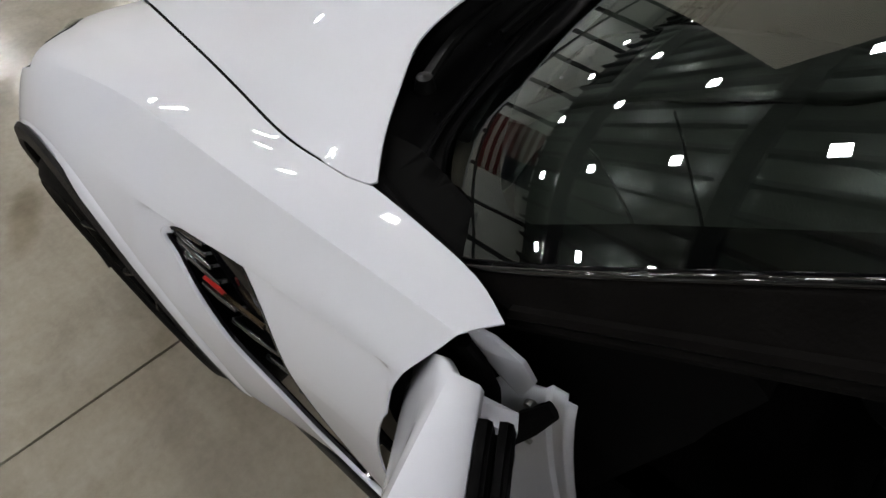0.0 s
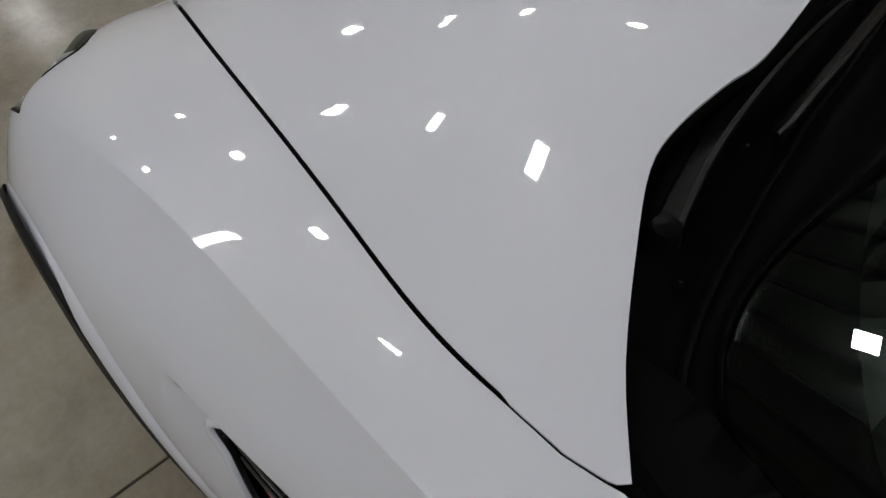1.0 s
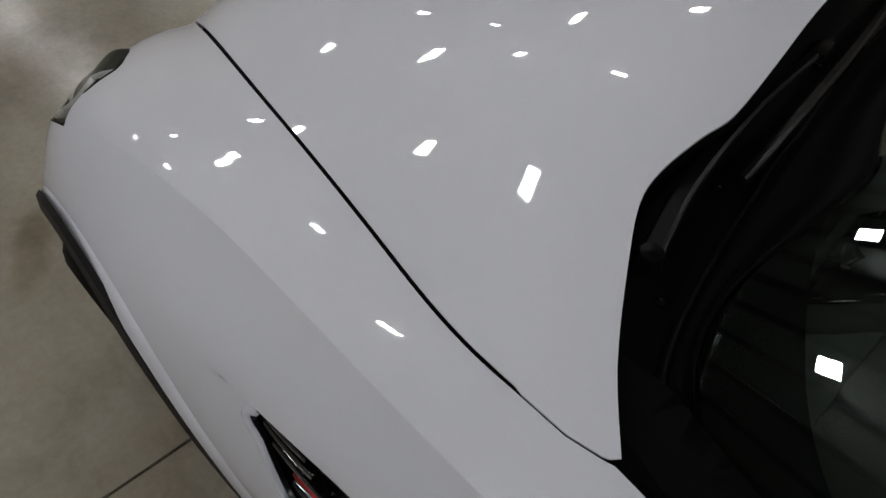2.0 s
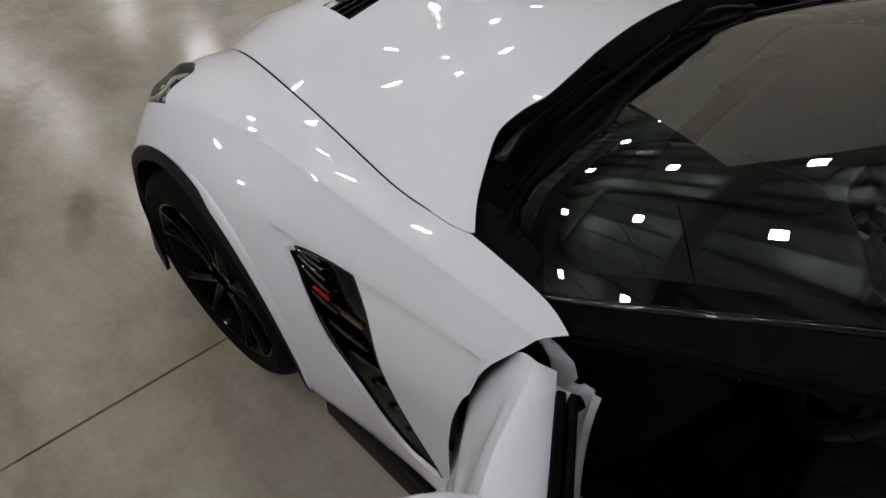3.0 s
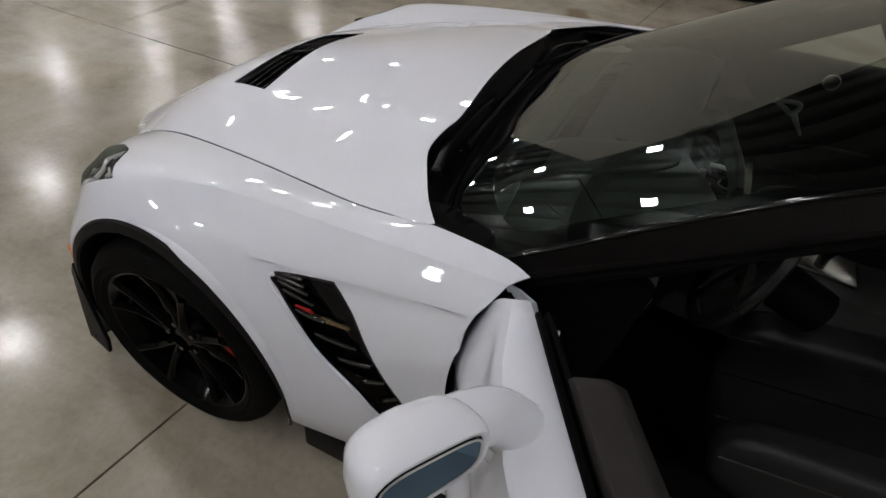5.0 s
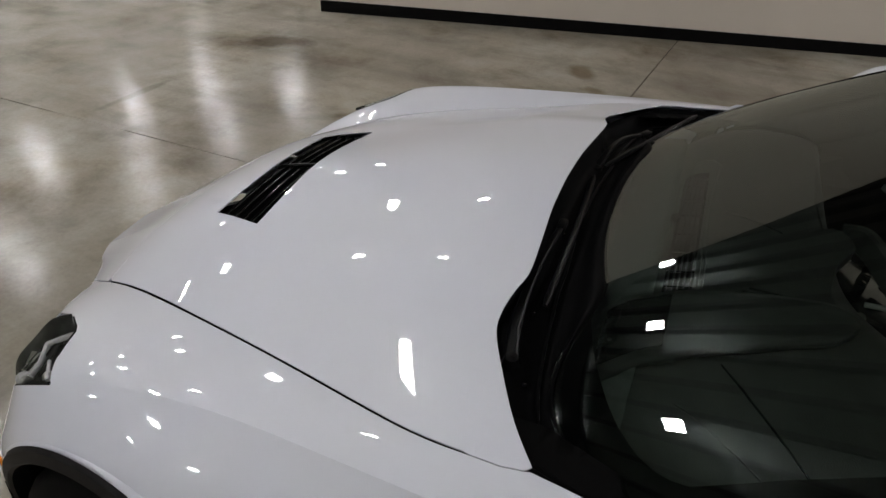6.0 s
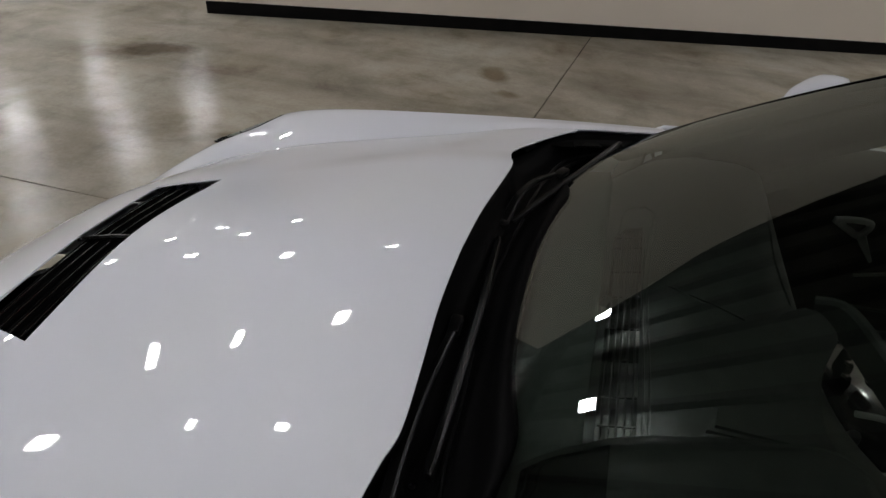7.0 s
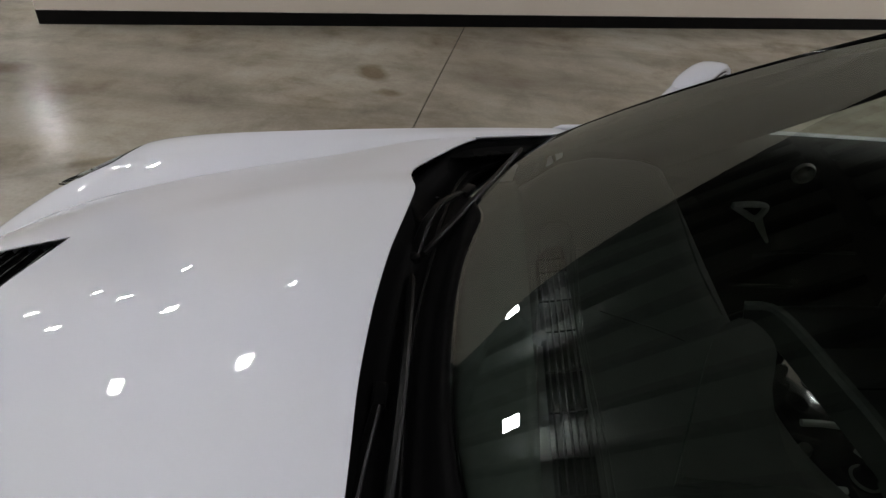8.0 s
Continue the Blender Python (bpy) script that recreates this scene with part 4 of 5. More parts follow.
wheel(0.0, 0.932, 0.327, 0.285, 0.247)
wheel(0.0, -0.932, 0.327, 0.285, 0.247)
wheel(-2.71, 0.955, 0.345, 0.33, 0.262)
wheel(-2.71, -0.955, 0.345, 0.33, 0.262)
for sd in (1, -1):
    V, F = [], []
    ang = np.radians(np.linspace(-24, 204, 80))
    rows = [(ARCH_R + 0.001, -0.002), (ARCH_R - 0.004, 0.007), (ARCH_R - 0.027, 0.015), (ARCH_R - 0.034, 0.010), (ARCH_R - 0.032, -0.03), (ARCH_R - 0.02, -0.035), (ARCH_R - 0.012, -0.40)]
    for a in ang:
        q = body(*on_body((ARCH_R * math.cos(a), 0.94, 0.327 + ARCH_R * math.sin(a))))
        slim = float(np.interp(math.degrees(a), (-24, 0, 40, 110, 175, 204), (0.7, 0.9, 1, 1, 0.35, 0.25)))
        for r, d in rows:
            r, d = (ARCH_R + (r - ARCH_R) * slim, d * slim) if d > -0.1 else (r, d)
            V.append((r * math.cos(a), (q[1] + d) * sd, 0.327 + r * math.sin(a)))
    n = len(rows)
    for i in range(len(ang) - 1):
        for k in range(n - 1):
            F.append((i * n + k, i * n + k + 1, (i + 1) * n + k + 1, (i + 1) * n + k))
    finish("wheel_arch_trim", V, F, TRIM, car, "matt black wheel arch lip and liner")
    V, F = [], []
    ang = np.radians(np.linspace(-8, 196, 60))
    for a in ang:
        fade = min(1, (math.degrees(a) + 8) / 25, (196 - math.degrees(a)) / 40)
        for r, d in ((0.034, -0.003), (0.030, 0.0015), (0.016, 0.0045), (0.003, 0.006), (-0.001, 0.003), (-0.001, -0.006)):
            r = r if r < 0.004 else 0.004 + (r - 0.004) * fade
            q = body(*on_body(((ARCH_R + r) * math.cos(a), 0.94, 0.327 + (ARCH_R + r) * math.sin(a))))
            V.append((q[0], (q[1] + d * (0.3 + 0.7 * fade)) * sd, q[2]))
    for i in range(len(ang) - 1):
        for k in range(5):
            F.append((i * 6 + k, i * 6 + k + 1, (i + 1) * 6 + k + 1, (i + 1) * 6 + k))
    finish("arch_lip", V, outward(V, F), PAINT, car, "white rolled wheel arch edge", sharp=40)


# ---------------------------------------------------------------- windscreen, pillars, cowl
DY, DZ = (0.1475, -0.2055, -0.0162, 0.0668), (-0.1011, 0.0377, 0.0999, -0.019)


def screen(v, w):
    """The windscreen: v from its foot to its head, w from side to side."""
    aw = abs(w)
    x = (-0.570 - 0.296 * aw**2.5) * (1 - v) + (-1.44 - 0.078 * w * w) * v
    y = (0.66 * (1 - v) + 0.62 * v) * w
    z = 0.883 * (1 - v) + 1.305 * v + 0.023 * v * (1 - v) * (1 - 2 * v) - (-0.058 * (1 - v) + 0.054 * v) * w * w - 0.0144 * v * (1 - v) * w**4
    y += np.polyval(DY, v) * w * w * w               # the glass wraps outwards at its lower corners
    z += np.polyval(DZ, v) * aw**3                   # and its sides bow upwards halfway
    return Vector((x, y, z))


def foot(w):
    """Where the windscreen begins: it reaches further down at its lower corners."""
    t = min(1, max(0, (abs(w) - 0.42) / 0.46))
    return 0.08 - 0.21 * t * t * (3 - 2 * t)


V, F = grid_mesh(lambda t, w: screen(foot(w) + (1 - foot(w)) * t, w), np.linspace(0, 1, 40), np.linspace(-1, 1, 61))
glass = finish("windscreen", V, outward(V, F), GLASS, car, "dark reflective windscreen")


def frit(name, us, fn):
    V, F = [], []
    for t in us:
        a, b = fn(t)
        for k in range(5):
            p = screen(a[0] + (b[0] - a[0]) * k / 4, a[1] + (b[1] - a[1]) * k / 4)
            V.append((p.x, p.y, p.z - 0.004))
    for i in range(len(us) - 1):
        for k in range(4):
            F.append((i * 5 + k, i * 5 + k + 1, (i + 1) * 5 + k + 1, (i + 1) * 5 + k))
    return finish(name, V, outward(V, F), PIANO, glass, "black painted glass border")


def border(w):
    """The inner edge of the black border along the foot of the glass; it widens towards the lower corners."""
    return max(foot(w) + 0.014, float(np.interp(abs(w), (0, 0.36, 0.44, 0.56, 0.69, 0.81, 0.86, 0.905, 0.94, 1.0), (0.094, 0.086, 0.066, 0.044, 0.020, 0.000, -0.004, 0.001, 0.022, 0.06))))


def border_side(v):
    """The inner edge of the border beside the pillar."""
    return float(np.interp(v, (-0.18, 0.0, 0.04, 0.20, 0.45, 0.70, 1.0), (0.90, 0.915, 0.948, 0.945, 0.955, 0.95, 0.93)))


frit("glass_border", np.linspace(-1, 1, 81), lambda t: ((foot(t), t), (border(t), t)))
frit("glass_border", np.linspace(-1, 1, 41), lambda t: ((0.93, t), (1, t)))
for sd in (1, -1):
    frit("glass_border", np.linspace(-0.12, 0.93, 44), lambda t: ((t, sd), (t, sd * border_side(t))))

def pillar_at(v, t):
    """The pillar's outer face: v along it, t from the glass to the door opening."""
    c = screen(v, 1.0).lerp(Vector((-0.905, 0.748, 0.903)).lerp(Vector((-1.53, 0.668, 1.262)), v), t)
    c.z += 0.004 * math.sin(math.pi * t) + 0.002 - 0.010 * t
    return c


def ridge(v):
    """Where along t the gloss moulding ends."""
    return float(np.interp(v, (-0.18, 0.0, 0.2, 0.4, 0.6, 1.0), (0.30, 0.22, 0.16, 0.13, 0.12, 0.12)))


for sd in (1, -1):
    vs = np.linspace(-0.18, 1, 30)
    V, F = grid_mesh(lambda v, t: pillar_at(v, t * ridge(v)), vs, np.linspace(0, 1, 7))
    finish("windscreen_pillar", V, outward(V, F), PIANO, car, "gloss black windscreen pillar", thick=0.02, mirror=sd < 0, sharp=60)
    V, F = grid_mesh(lambda v, t: pillar_at(v, ridge(v) + (1 - ridge(v)) * t) + Vector((0, 0, -0.004 * math.sin(math.pi * t))), vs, np.linspace(0, 1, 7))
    finish("pillar_cover", V, outward(V, F), STRIP, car, "dull black pillar cover beside the door opening", thick=0.02, mirror=sd < 0, sharp=60)
    bm = bmesh.new()
    tube(bm, [pillar_at(v, ridge(v)) + Vector((0, 0, 0.001)) for v in np.linspace(-0.17, 1, 40)], 0.0045, 10)
    part("pillar_moulding", bm, SEAL, car, "gloss black moulding along the pillar", sharp=60, mirror=sd < 0)
    V, F = [], []
    vs = np.linspace(-0.02, 1, 26)
    steps = ((-0.004, 0.006), (0.004, 0.005), (0.008, -0.004), (0.004, -0.012), (-0.002, -0.012), (-0.002, -0.020), (0.004, -0.024), (0.002, -0.034), (-0.010, -0.040))
    for v in vs:
        q = pillar_at(v, 1.0)
        V += [(q.x, q.y + dy, q.z + dz) for dy, dz in steps]
    n = len(steps)
    F = [(a * n + k, a * n + k + 1, (a + 1) * n + k + 1, (a + 1) * n + k) for a in range(len(vs) - 1) for k in range(n - 1)]
    finish("door_weatherstrip", V, outward(V, F), STRIP, car, "dull black ribbed rubber strip round the door opening", sharp=30, mirror=sd < 0)
    V, F = grid_mesh(lambda v, t: pillar_at(v, 1.0) + Vector((-0.02 * t, -0.010 - 0.075 * t, -0.040 - 0.060 * t * (1.2 - 0.5 * v))), vs, np.linspace(0, 1, 5))
    finish("pillar_trim", V, F, TRIM, car, "black inner pillar trim", thick=0.004, sharp=50, mirror=sd < 0)

end_pts = np.array(curved(HOOD_END[::-1], 6))
end_pts = np.concatenate([end_pts, np.array(curved([(-0.667, 0.714, 0.90), (-0.76, 0.735, 0.905), (-0.85, 0.752, 0.91), (-0.915, 0.777, 0.905)], 6))[1:]])


def cowl_at(w, t):
    """The black cowl: w from side to side, t from the hood's end to the foot of the glass."""
    i = np.linspace(0, 1, len(end_pts))
    a = Vector([float(np.interp(abs(w), i, end_pts[:, c])) for c in range(3)])
    b = screen(foot(w) + 0.01, abs(w)) + Vector((0, 0, -0.003))
    if abs(w) > 0.93:
        b = b + Vector((-0.04, 0.0, 0.0)) * ((abs(w) - 0.93) / 0.07)
    p = (a + Vector((0.02, 0, -0.012))).lerp(b, t)
    p.z -= 0.055 * math.sin(math.pi * min(1, t * 1.0)) * (1 - 0.75 * abs(w) ** 2) - 0.012 * max(0, math.sin(5 * math.pi * t)) * (1 - abs(w) ** 4)
    return Vector((p.x, p.y * (1 if w >= 0 else -1), p.z))


V, F = grid_mesh(cowl_at, np.linspace(-1, 1, 81), np.linspace(0, 1, 15))
finish("cowl", V, outward(V, F), PLASTIC, car, "black plastic cowl below the windscreen", thick=0.004, sharp=75)


V, F = grid_mesh(lambda w, t: cowl_at(w, 0.56 + 0.44 * t) + Vector((0, 0, 0.005 - 0.003 * t)), np.linspace(-0.93, 0.93, 77), np.linspace(0, 1, 9))
finish("cowl_apron", V, outward(V, F), PLASTIC, car, "smooth black strip along the foot of the glass", thick=0.004, sharp=75)
bm = bmesh.new()
tube(bm, [cowl_at(w, 0.555) + Vector((0, 0, 0.005)) for w in np.linspace(-0.95, 0.95, 81)], 0.0035, 6)
part("cowl_lip", bm, WIPER, car)
for w in (-0.8, -0.55, -0.25, 0.1, 0.4, 0.62, 0.78):
    bm = bmesh.new()
    lathe(bm, [(0.001, 0.003), (0.005, 0.002), (0.006, -0.002), (0.001, -0.002)], Matrix.Translation(cowl_at(w, 0.36) + Vector((0, 0, 0.003))) @ Matrix.Rotation(radians(90), 4, "X"), 10)
    part("clip", bm, GLOSS, car)


def wiper(arm_run, tip_a, tip_b):
    """A wiper: a flat arm that bends onto a rubber blade with a spoiler."""
    up = Vector((0.25, 0, 1)).normalized()
    P = curved(arm_run, 4)
    n = len(P)
    bm = bmesh.new()
    ribbon(bm, P, np.linspace(0.024, 0.013, n), np.linspace(0.014, 0.009, n), up, 0.3)
    lathe(bm, [(0.001, 0.012), (0.012, 0.010), (0.016, -0.010), (0.001, -0.010)], Matrix.Translation(arm_run[0]) @ Matrix.Rotation(radians(90), 4, "X"), 16)
    arm = part("wiper", bm, WIPER, car, "black wiper resting on the cowl", sharp=30)
    P = curved([tip_a, (Vector(tip_a) + Vector(tip_b)) / 2 + Vector((-0.006, 0, 0.008)), tip_b], 8)
    n = len(P)
    bm = bmesh.new()
    ribbon(bm, P, [0.008] + [0.014] * (n - 2) + [0.008], [0.006] + [0.010] * (n - 2) + [0.006], up, 0.35)
    part("blade", bm, WIPER, arm, sharp=30)
    bm = bmesh.new()
    ribbon(bm, [Vector(p) + Vector((-0.006, 0, -0.008)) for p in P], [0.003] * n, [0.010] * n, up)
    part("rubber_lip", bm, RUBBER, arm)
    mid = Vector(arm_run[-1])
    bm = bmesh.new()
    box(bm, (0.020, 0.040, 0.014), Matrix.Translation(mid) @ Matrix.Rotation(math.atan2(tip_b[1] - tip_a[1], tip_b[0] - tip_a[0]) + math.pi / 2, 4, "Z"), 0.004)
    part("clip", bm, WIPER, arm)


wiper([(-0.576, 0.53, 0.892), (-0.556, 0.43, 0.908), (-0.549, 0.28, 0.914), (-0.556, 0.12, 0.912)], (-0.568, -0.16, 0.897), (-0.590, 0.375, 0.897))
wiper([(-0.566, -0.215, 0.888), (-0.578, -0.30, 0.908), (-0.605, -0.37, 0.918), (-0.655, -0.428, 0.918)], (-0.582, -0.225, 0.897), (-0.775, -0.655, 0.912))


# ---------------------------------------------------------------- roof and tail
def roof_at(t, w):
    x = -1.44 - 0.62 * t
    z = 1.305 + 0.012 * t - 0.045 * t * t
    return Vector((x - 0.078 * w * w * (1 - t), (0.62 - 0.02 * t) * w, z - (0.036 + 0.038 * t) * abs(w) ** 2.2))


V, F = grid_mesh(roof_at, np.linspace(0.01, 0.99, 12), np.linspace(-1, 1, 21))
finish("roof_panel", V, outward(V, F), GLOSS, car, "gloss black roof panel", thick=0.02)


def tail_top(t, w):
    """Rear glass, deck and tail from the roof's end to the rear edge."""
    x = -2.06 - 1.46 * t
    zc = float(np.interp(t, (0, 0.3, 0.6, 0.85, 1.0), (1.262, 1.20, 1.07, 0.99, 0.97)))
    half = float(np.interp(t, (0, 0.3, 0.6, 1.0), (0.60, 0.72, 0.80, 0.78)))
    ze = float(np.interp(t, (0, 0.3, 0.6, 1.0), (1.20, 1.05, 1.0, 0.95)))
    return Vector((x, half * w, zc + (ze - zc) * abs(w) ** 2.2))


V, F = grid_mesh(tail_top, np.linspace(0, 0.62, 14), np.linspace(-0.9, 0.9, 21))
finish("rear_window", V, outward(V, F), GLOSS, car, "dark rear hatch glass", thick=0.006)
V, F = grid_mesh(tail_top, np.linspace(0.625, 1.0, 10), np.linspace(-1, 1, 21))
finish("tail_deck", V, outward(V, F), PAINT, car, "white tail deck", thick=0.006)


def quarter_at(t, k):
    """The rear quarter from the door's end to the tail, k from the belt to the sill."""
    x = -1.98 - 1.54 * t
    top = tail_top(max(0.0, (-2.06 - x) / 1.46), 1.0)
    top = Vector((x, min(0.80, top.y + 0.06 * (1 - t)), min(top.z, 1.02)))
    bulge = 0.90 + 0.085 * math.sin(math.pi * min(1, t * 1.25 + 0.05)) - 0.12 * max(0, t - 0.85) / 0.15
    mid = Vector((x, bulge, 0.72))
    low = Vector((x, bulge + 0.005, 0.40))
    foot = Vector((x, bulge - 0.05, 0.17))
    P = curved([top, (top + mid) / 2 + Vector((0, 0.045, 0.05)), mid, low, foot], 4)
    return Vector(P[min(int(round(k * (len(P) - 1))), len(P) - 1)])


for sd in (1, -1):
    V, F = grid_mesh(quarter_at, np.linspace(0, 1, 40), np.linspace(0, 1, 17))
    V2 = np.array(V)
    F = [f for f in F if np.hypot(V2[list(f)].mean(0)[0] + 2.71, V2[list(f)].mean(0)[2] - 0.345) > 0.385]
    finish("rear_quarter", V, outward(V, F), PAINT, car, "white rear quarter panel", thick=0.006, mirror=sd < 0)
bm = bmesh.new()
extrude_outline(bm, [(-3.50, y, z) for y, z in [(-0.78, 0.95), (0.78, 0.95), (0.90, 0.72), (0.86, 0.40), (0.78, 0.20), (-0.78, 0.20), (-0.86, 0.40), (-0.90, 0.72)]], (-0.05, 0, 0))
part("rear_bumper", bm, PAINT, car, "white rear bumper", smooth=False)
bm = bmesh.new()
box(bm, (3.9, 1.30, 0.05), pose(-1.5, 0, 0.16), 0.01)
box(bm, (1.1, 1.66, 0.05), pose(-1.45, 0, 0.17), 0.01)
part("underbody", bm, INNER, car)

# ---------------------------------------------------------------- doors
HINGE = Vector((-0.872, 0.845, 0))
OPEN = 57.0
SECTION = [(0.797, 0.918), (0.825, 0.907), (0.843, 0.878), (0.862, 0.838), (0.888, 0.76), (0.905, 0.68), (0.903, 0.60), (0.912, 0.50), (0.917, 0.40), (0.905, 0.30)]


def door_at(k, t):
    """The door's skin, shut: k from the belt to the foot, t from the front edge to the back."""
    y, z = SECTION[k]
    wide = float(np.interp(t, (0, 0.14, 0.30, 1.0), (0.0, 0.040, 0.068, 0.075)))
    if k == 1:                                     # the crease runs out to the rear
        y, z = y + wide, z - 0.26 * wide
    elif k > 1:
        y, z = max(y, 0.825 + wide + 0.004 * min(k, 6)), z - (0.45 * wide if k < 5 else 0)
    x0 = float(np.interp(z, (0.30, 0.40, 0.60, 0.69, 0.78, 0.855, 0.89, 0.92), (-0.868, -0.852, -0.818, -0.814, -0.821, -0.846, -0.862, -0.905)))
    x1 = -1.97 + 0.10 * (0.92 - z)
    x = x0 + (x1 - x0) * t
    rise = 0.035 * t if k < 3 else 0.015 * t
    scoop = -0.035 * math.exp(-((z - 0.52) / 0.10) ** 2) * min(1, t * 4) * (1 - 0.6 * t)
    return Vector((x, y + scoop + 0.012 * math.sin(math.pi * t), z + rise))


def swing(ob, sd):
    """Opens the driver's door; the other stays shut."""
    if sd > 0:
        ob.matrix_basis = Matrix.Translation(HINGE) @ Matrix.Rotation(radians(-OPEN), 4, "Z") @ Matrix.Translation(-HINGE)
    return ob


def door(sd):
    ts = np.linspace(0, 1, 30)
    V, F = [], []
    for t in ts:
        col = [door_at(k, t) for k in range(len(SECTION))]
        sm = curved(col[1:], 4)
        V += [tuple(col[0])] + [tuple(p) for p in sm]
    n = len(V) // len(ts)
    for i in range(len(ts) - 1):
        for k in range(n - 1):
            F.append((i * n + k, i * n + k + 1, (i + 1) * n + k + 1, (i + 1) * n + k))
    skin_ob = finish("car_door", V, outward(V, F), PAINT, car, "white car door, wide open" if sd > 0 else "white car door, shut", thick=0.012, mirror=sd < 0, sharp=16)
    swing(skin_ob, sd)

    def strip(name, pts_of, material, label=""):
        V, F = [], []
        for t in np.linspace(0.03, 0.985, 26):
            V += [tuple(p) for p in pts_of(t)]
        m = len(pts_of(0.5))
        for i in range(25):
            for k in range(m - 1):
                F.append((i * m + k, i * m + k + 1, (i + 1) * m + k + 1, (i + 1) * m + k))
        return finish(name, V, outward(V, F), material, skin_ob, label, thick=0.006, mirror=sd < 0, sharp=30)

    def belt(t):
        return door_at(0, t) + Vector((0, -0.002, 0.0))
    strip("window_seal", lambda t: [belt(t) + Vector((0, 0.002, -0.02)), belt(t) + Vector((0, -0.001, 0.004)), belt(t) + Vector((0, -0.009, 0.004)), belt(t) + Vector((0, -0.010, -0.03))], PLASTIC, "black rubber window seal")
    strip("window_slot", lambda t: [belt(t) + Vector((0, -0.010, -0.03)), belt(t) + Vector((0, -0.018, -0.03))], INNER)
    strip("inner_seal", lambda t: [belt(t) + Vector((0, -0.018, -0.03)), belt(t) + Vector((0, -0.019, 0.002)), belt(t) + Vector((0, -0.026, 0.003)), belt(t) + Vector((0, -0.028, -0.02))], PLASTIC)

    def panel(t):
        b = belt(max(t, 0.12))
        d = 0.10 * min(1, max(0.0, (t - 0.08) * 5))
        return [b + Vector((0, -0.028, -0.006)), b + Vector((0, -0.034, 0.006)), b + Vector((0, -0.078, 0.005)), b + Vector((0, -0.112, -0.02)), b + Vector((0, -0.122, -0.10)),
                b + Vector((0, -0.11, -0.22)), b + Vector((0, -0.08 - 0.5 * d, -0.30)), b + Vector((0, -0.08 - 0.2 * d, -0.42)), b + Vector((0, -0.05, -0.58))]
    V, F = [], []
    for t in np.linspace(0.17, 0.97, 26):
        V += [tuple(p) for p in panel(t)]
    for i in range(25):
        for k in range(8):
            F.append((i * 9 + k, i * 9 + k + 1, (i + 1) * 9 + k + 1, (i + 1) * 9 + k))
    for k, dip in enumerate((0.0, 0.004, 0.012, 0.012, 0.0)):      # its front end is hollowed out
        V[k] = (V[k][0] - dip, V[k][1], V[k][2])
    lining = finish("door_lining", V, F, PANEL, skin_ob, "dark grey leather door lining", mirror=sd < 0, sharp=50, thick=0.01)
    ts2 = np.linspace(0.17, 0.97, 24)
    bm = bmesh.new()
    tube(bm, [panel(t)[3] + Vector((0, -0.005, -0.010)) for t in ts2], 0.004, 6)
    part("lining_seam", bm, INNER, lining, "black seam along the lining", mirror=sd < 0)
    bm = bmesh.new()
    extrude_outline(bm, [panel(0.18)[3] + Vector((0, -0.008, -0.030)), panel(0.175)[4] + Vector((0, -0.038, -0.010)), panel(0.24)[4] + Vector((0, -0.028, -0.04)), panel(0.34)[4] + Vector((0, -0.004, -0.05)), panel(0.30)[3] + Vector((0, -0.008, -0.035))], (0, 0.004, -0.012))
    part("lining_flap", bm, PANEL, lining, "grey leather corner of the armrest", smooth=False, mirror=sd < 0)
    bm = bmesh.new()
    tube(bm, [belt(t) + Vector((0, -0.0135, -0.020)) for t in np.linspace(0.03, 0.98, 24)], 0.0022, 6)
    part("seal_bead", bm, STITCH, skin_ob, "worn brown-grey bead in the window seal", mirror=sd < 0)
    bm = bmesh.new()
    extrude_outline(bm, [door_at(k, 0.012) + Vector((-0.01, -0.012, 0)) for k in range(1, 10)] + [Vector((-0.90, 0.80, 0.31)), Vector((-0.90, 0.76, 0.86))], (-0.02, 0, 0))
    part("door_end", bm, PAINT, skin_ob, smooth=False, mirror=sd < 0)
    return skin_ob


left_door, right_door = door(1), door(-1)


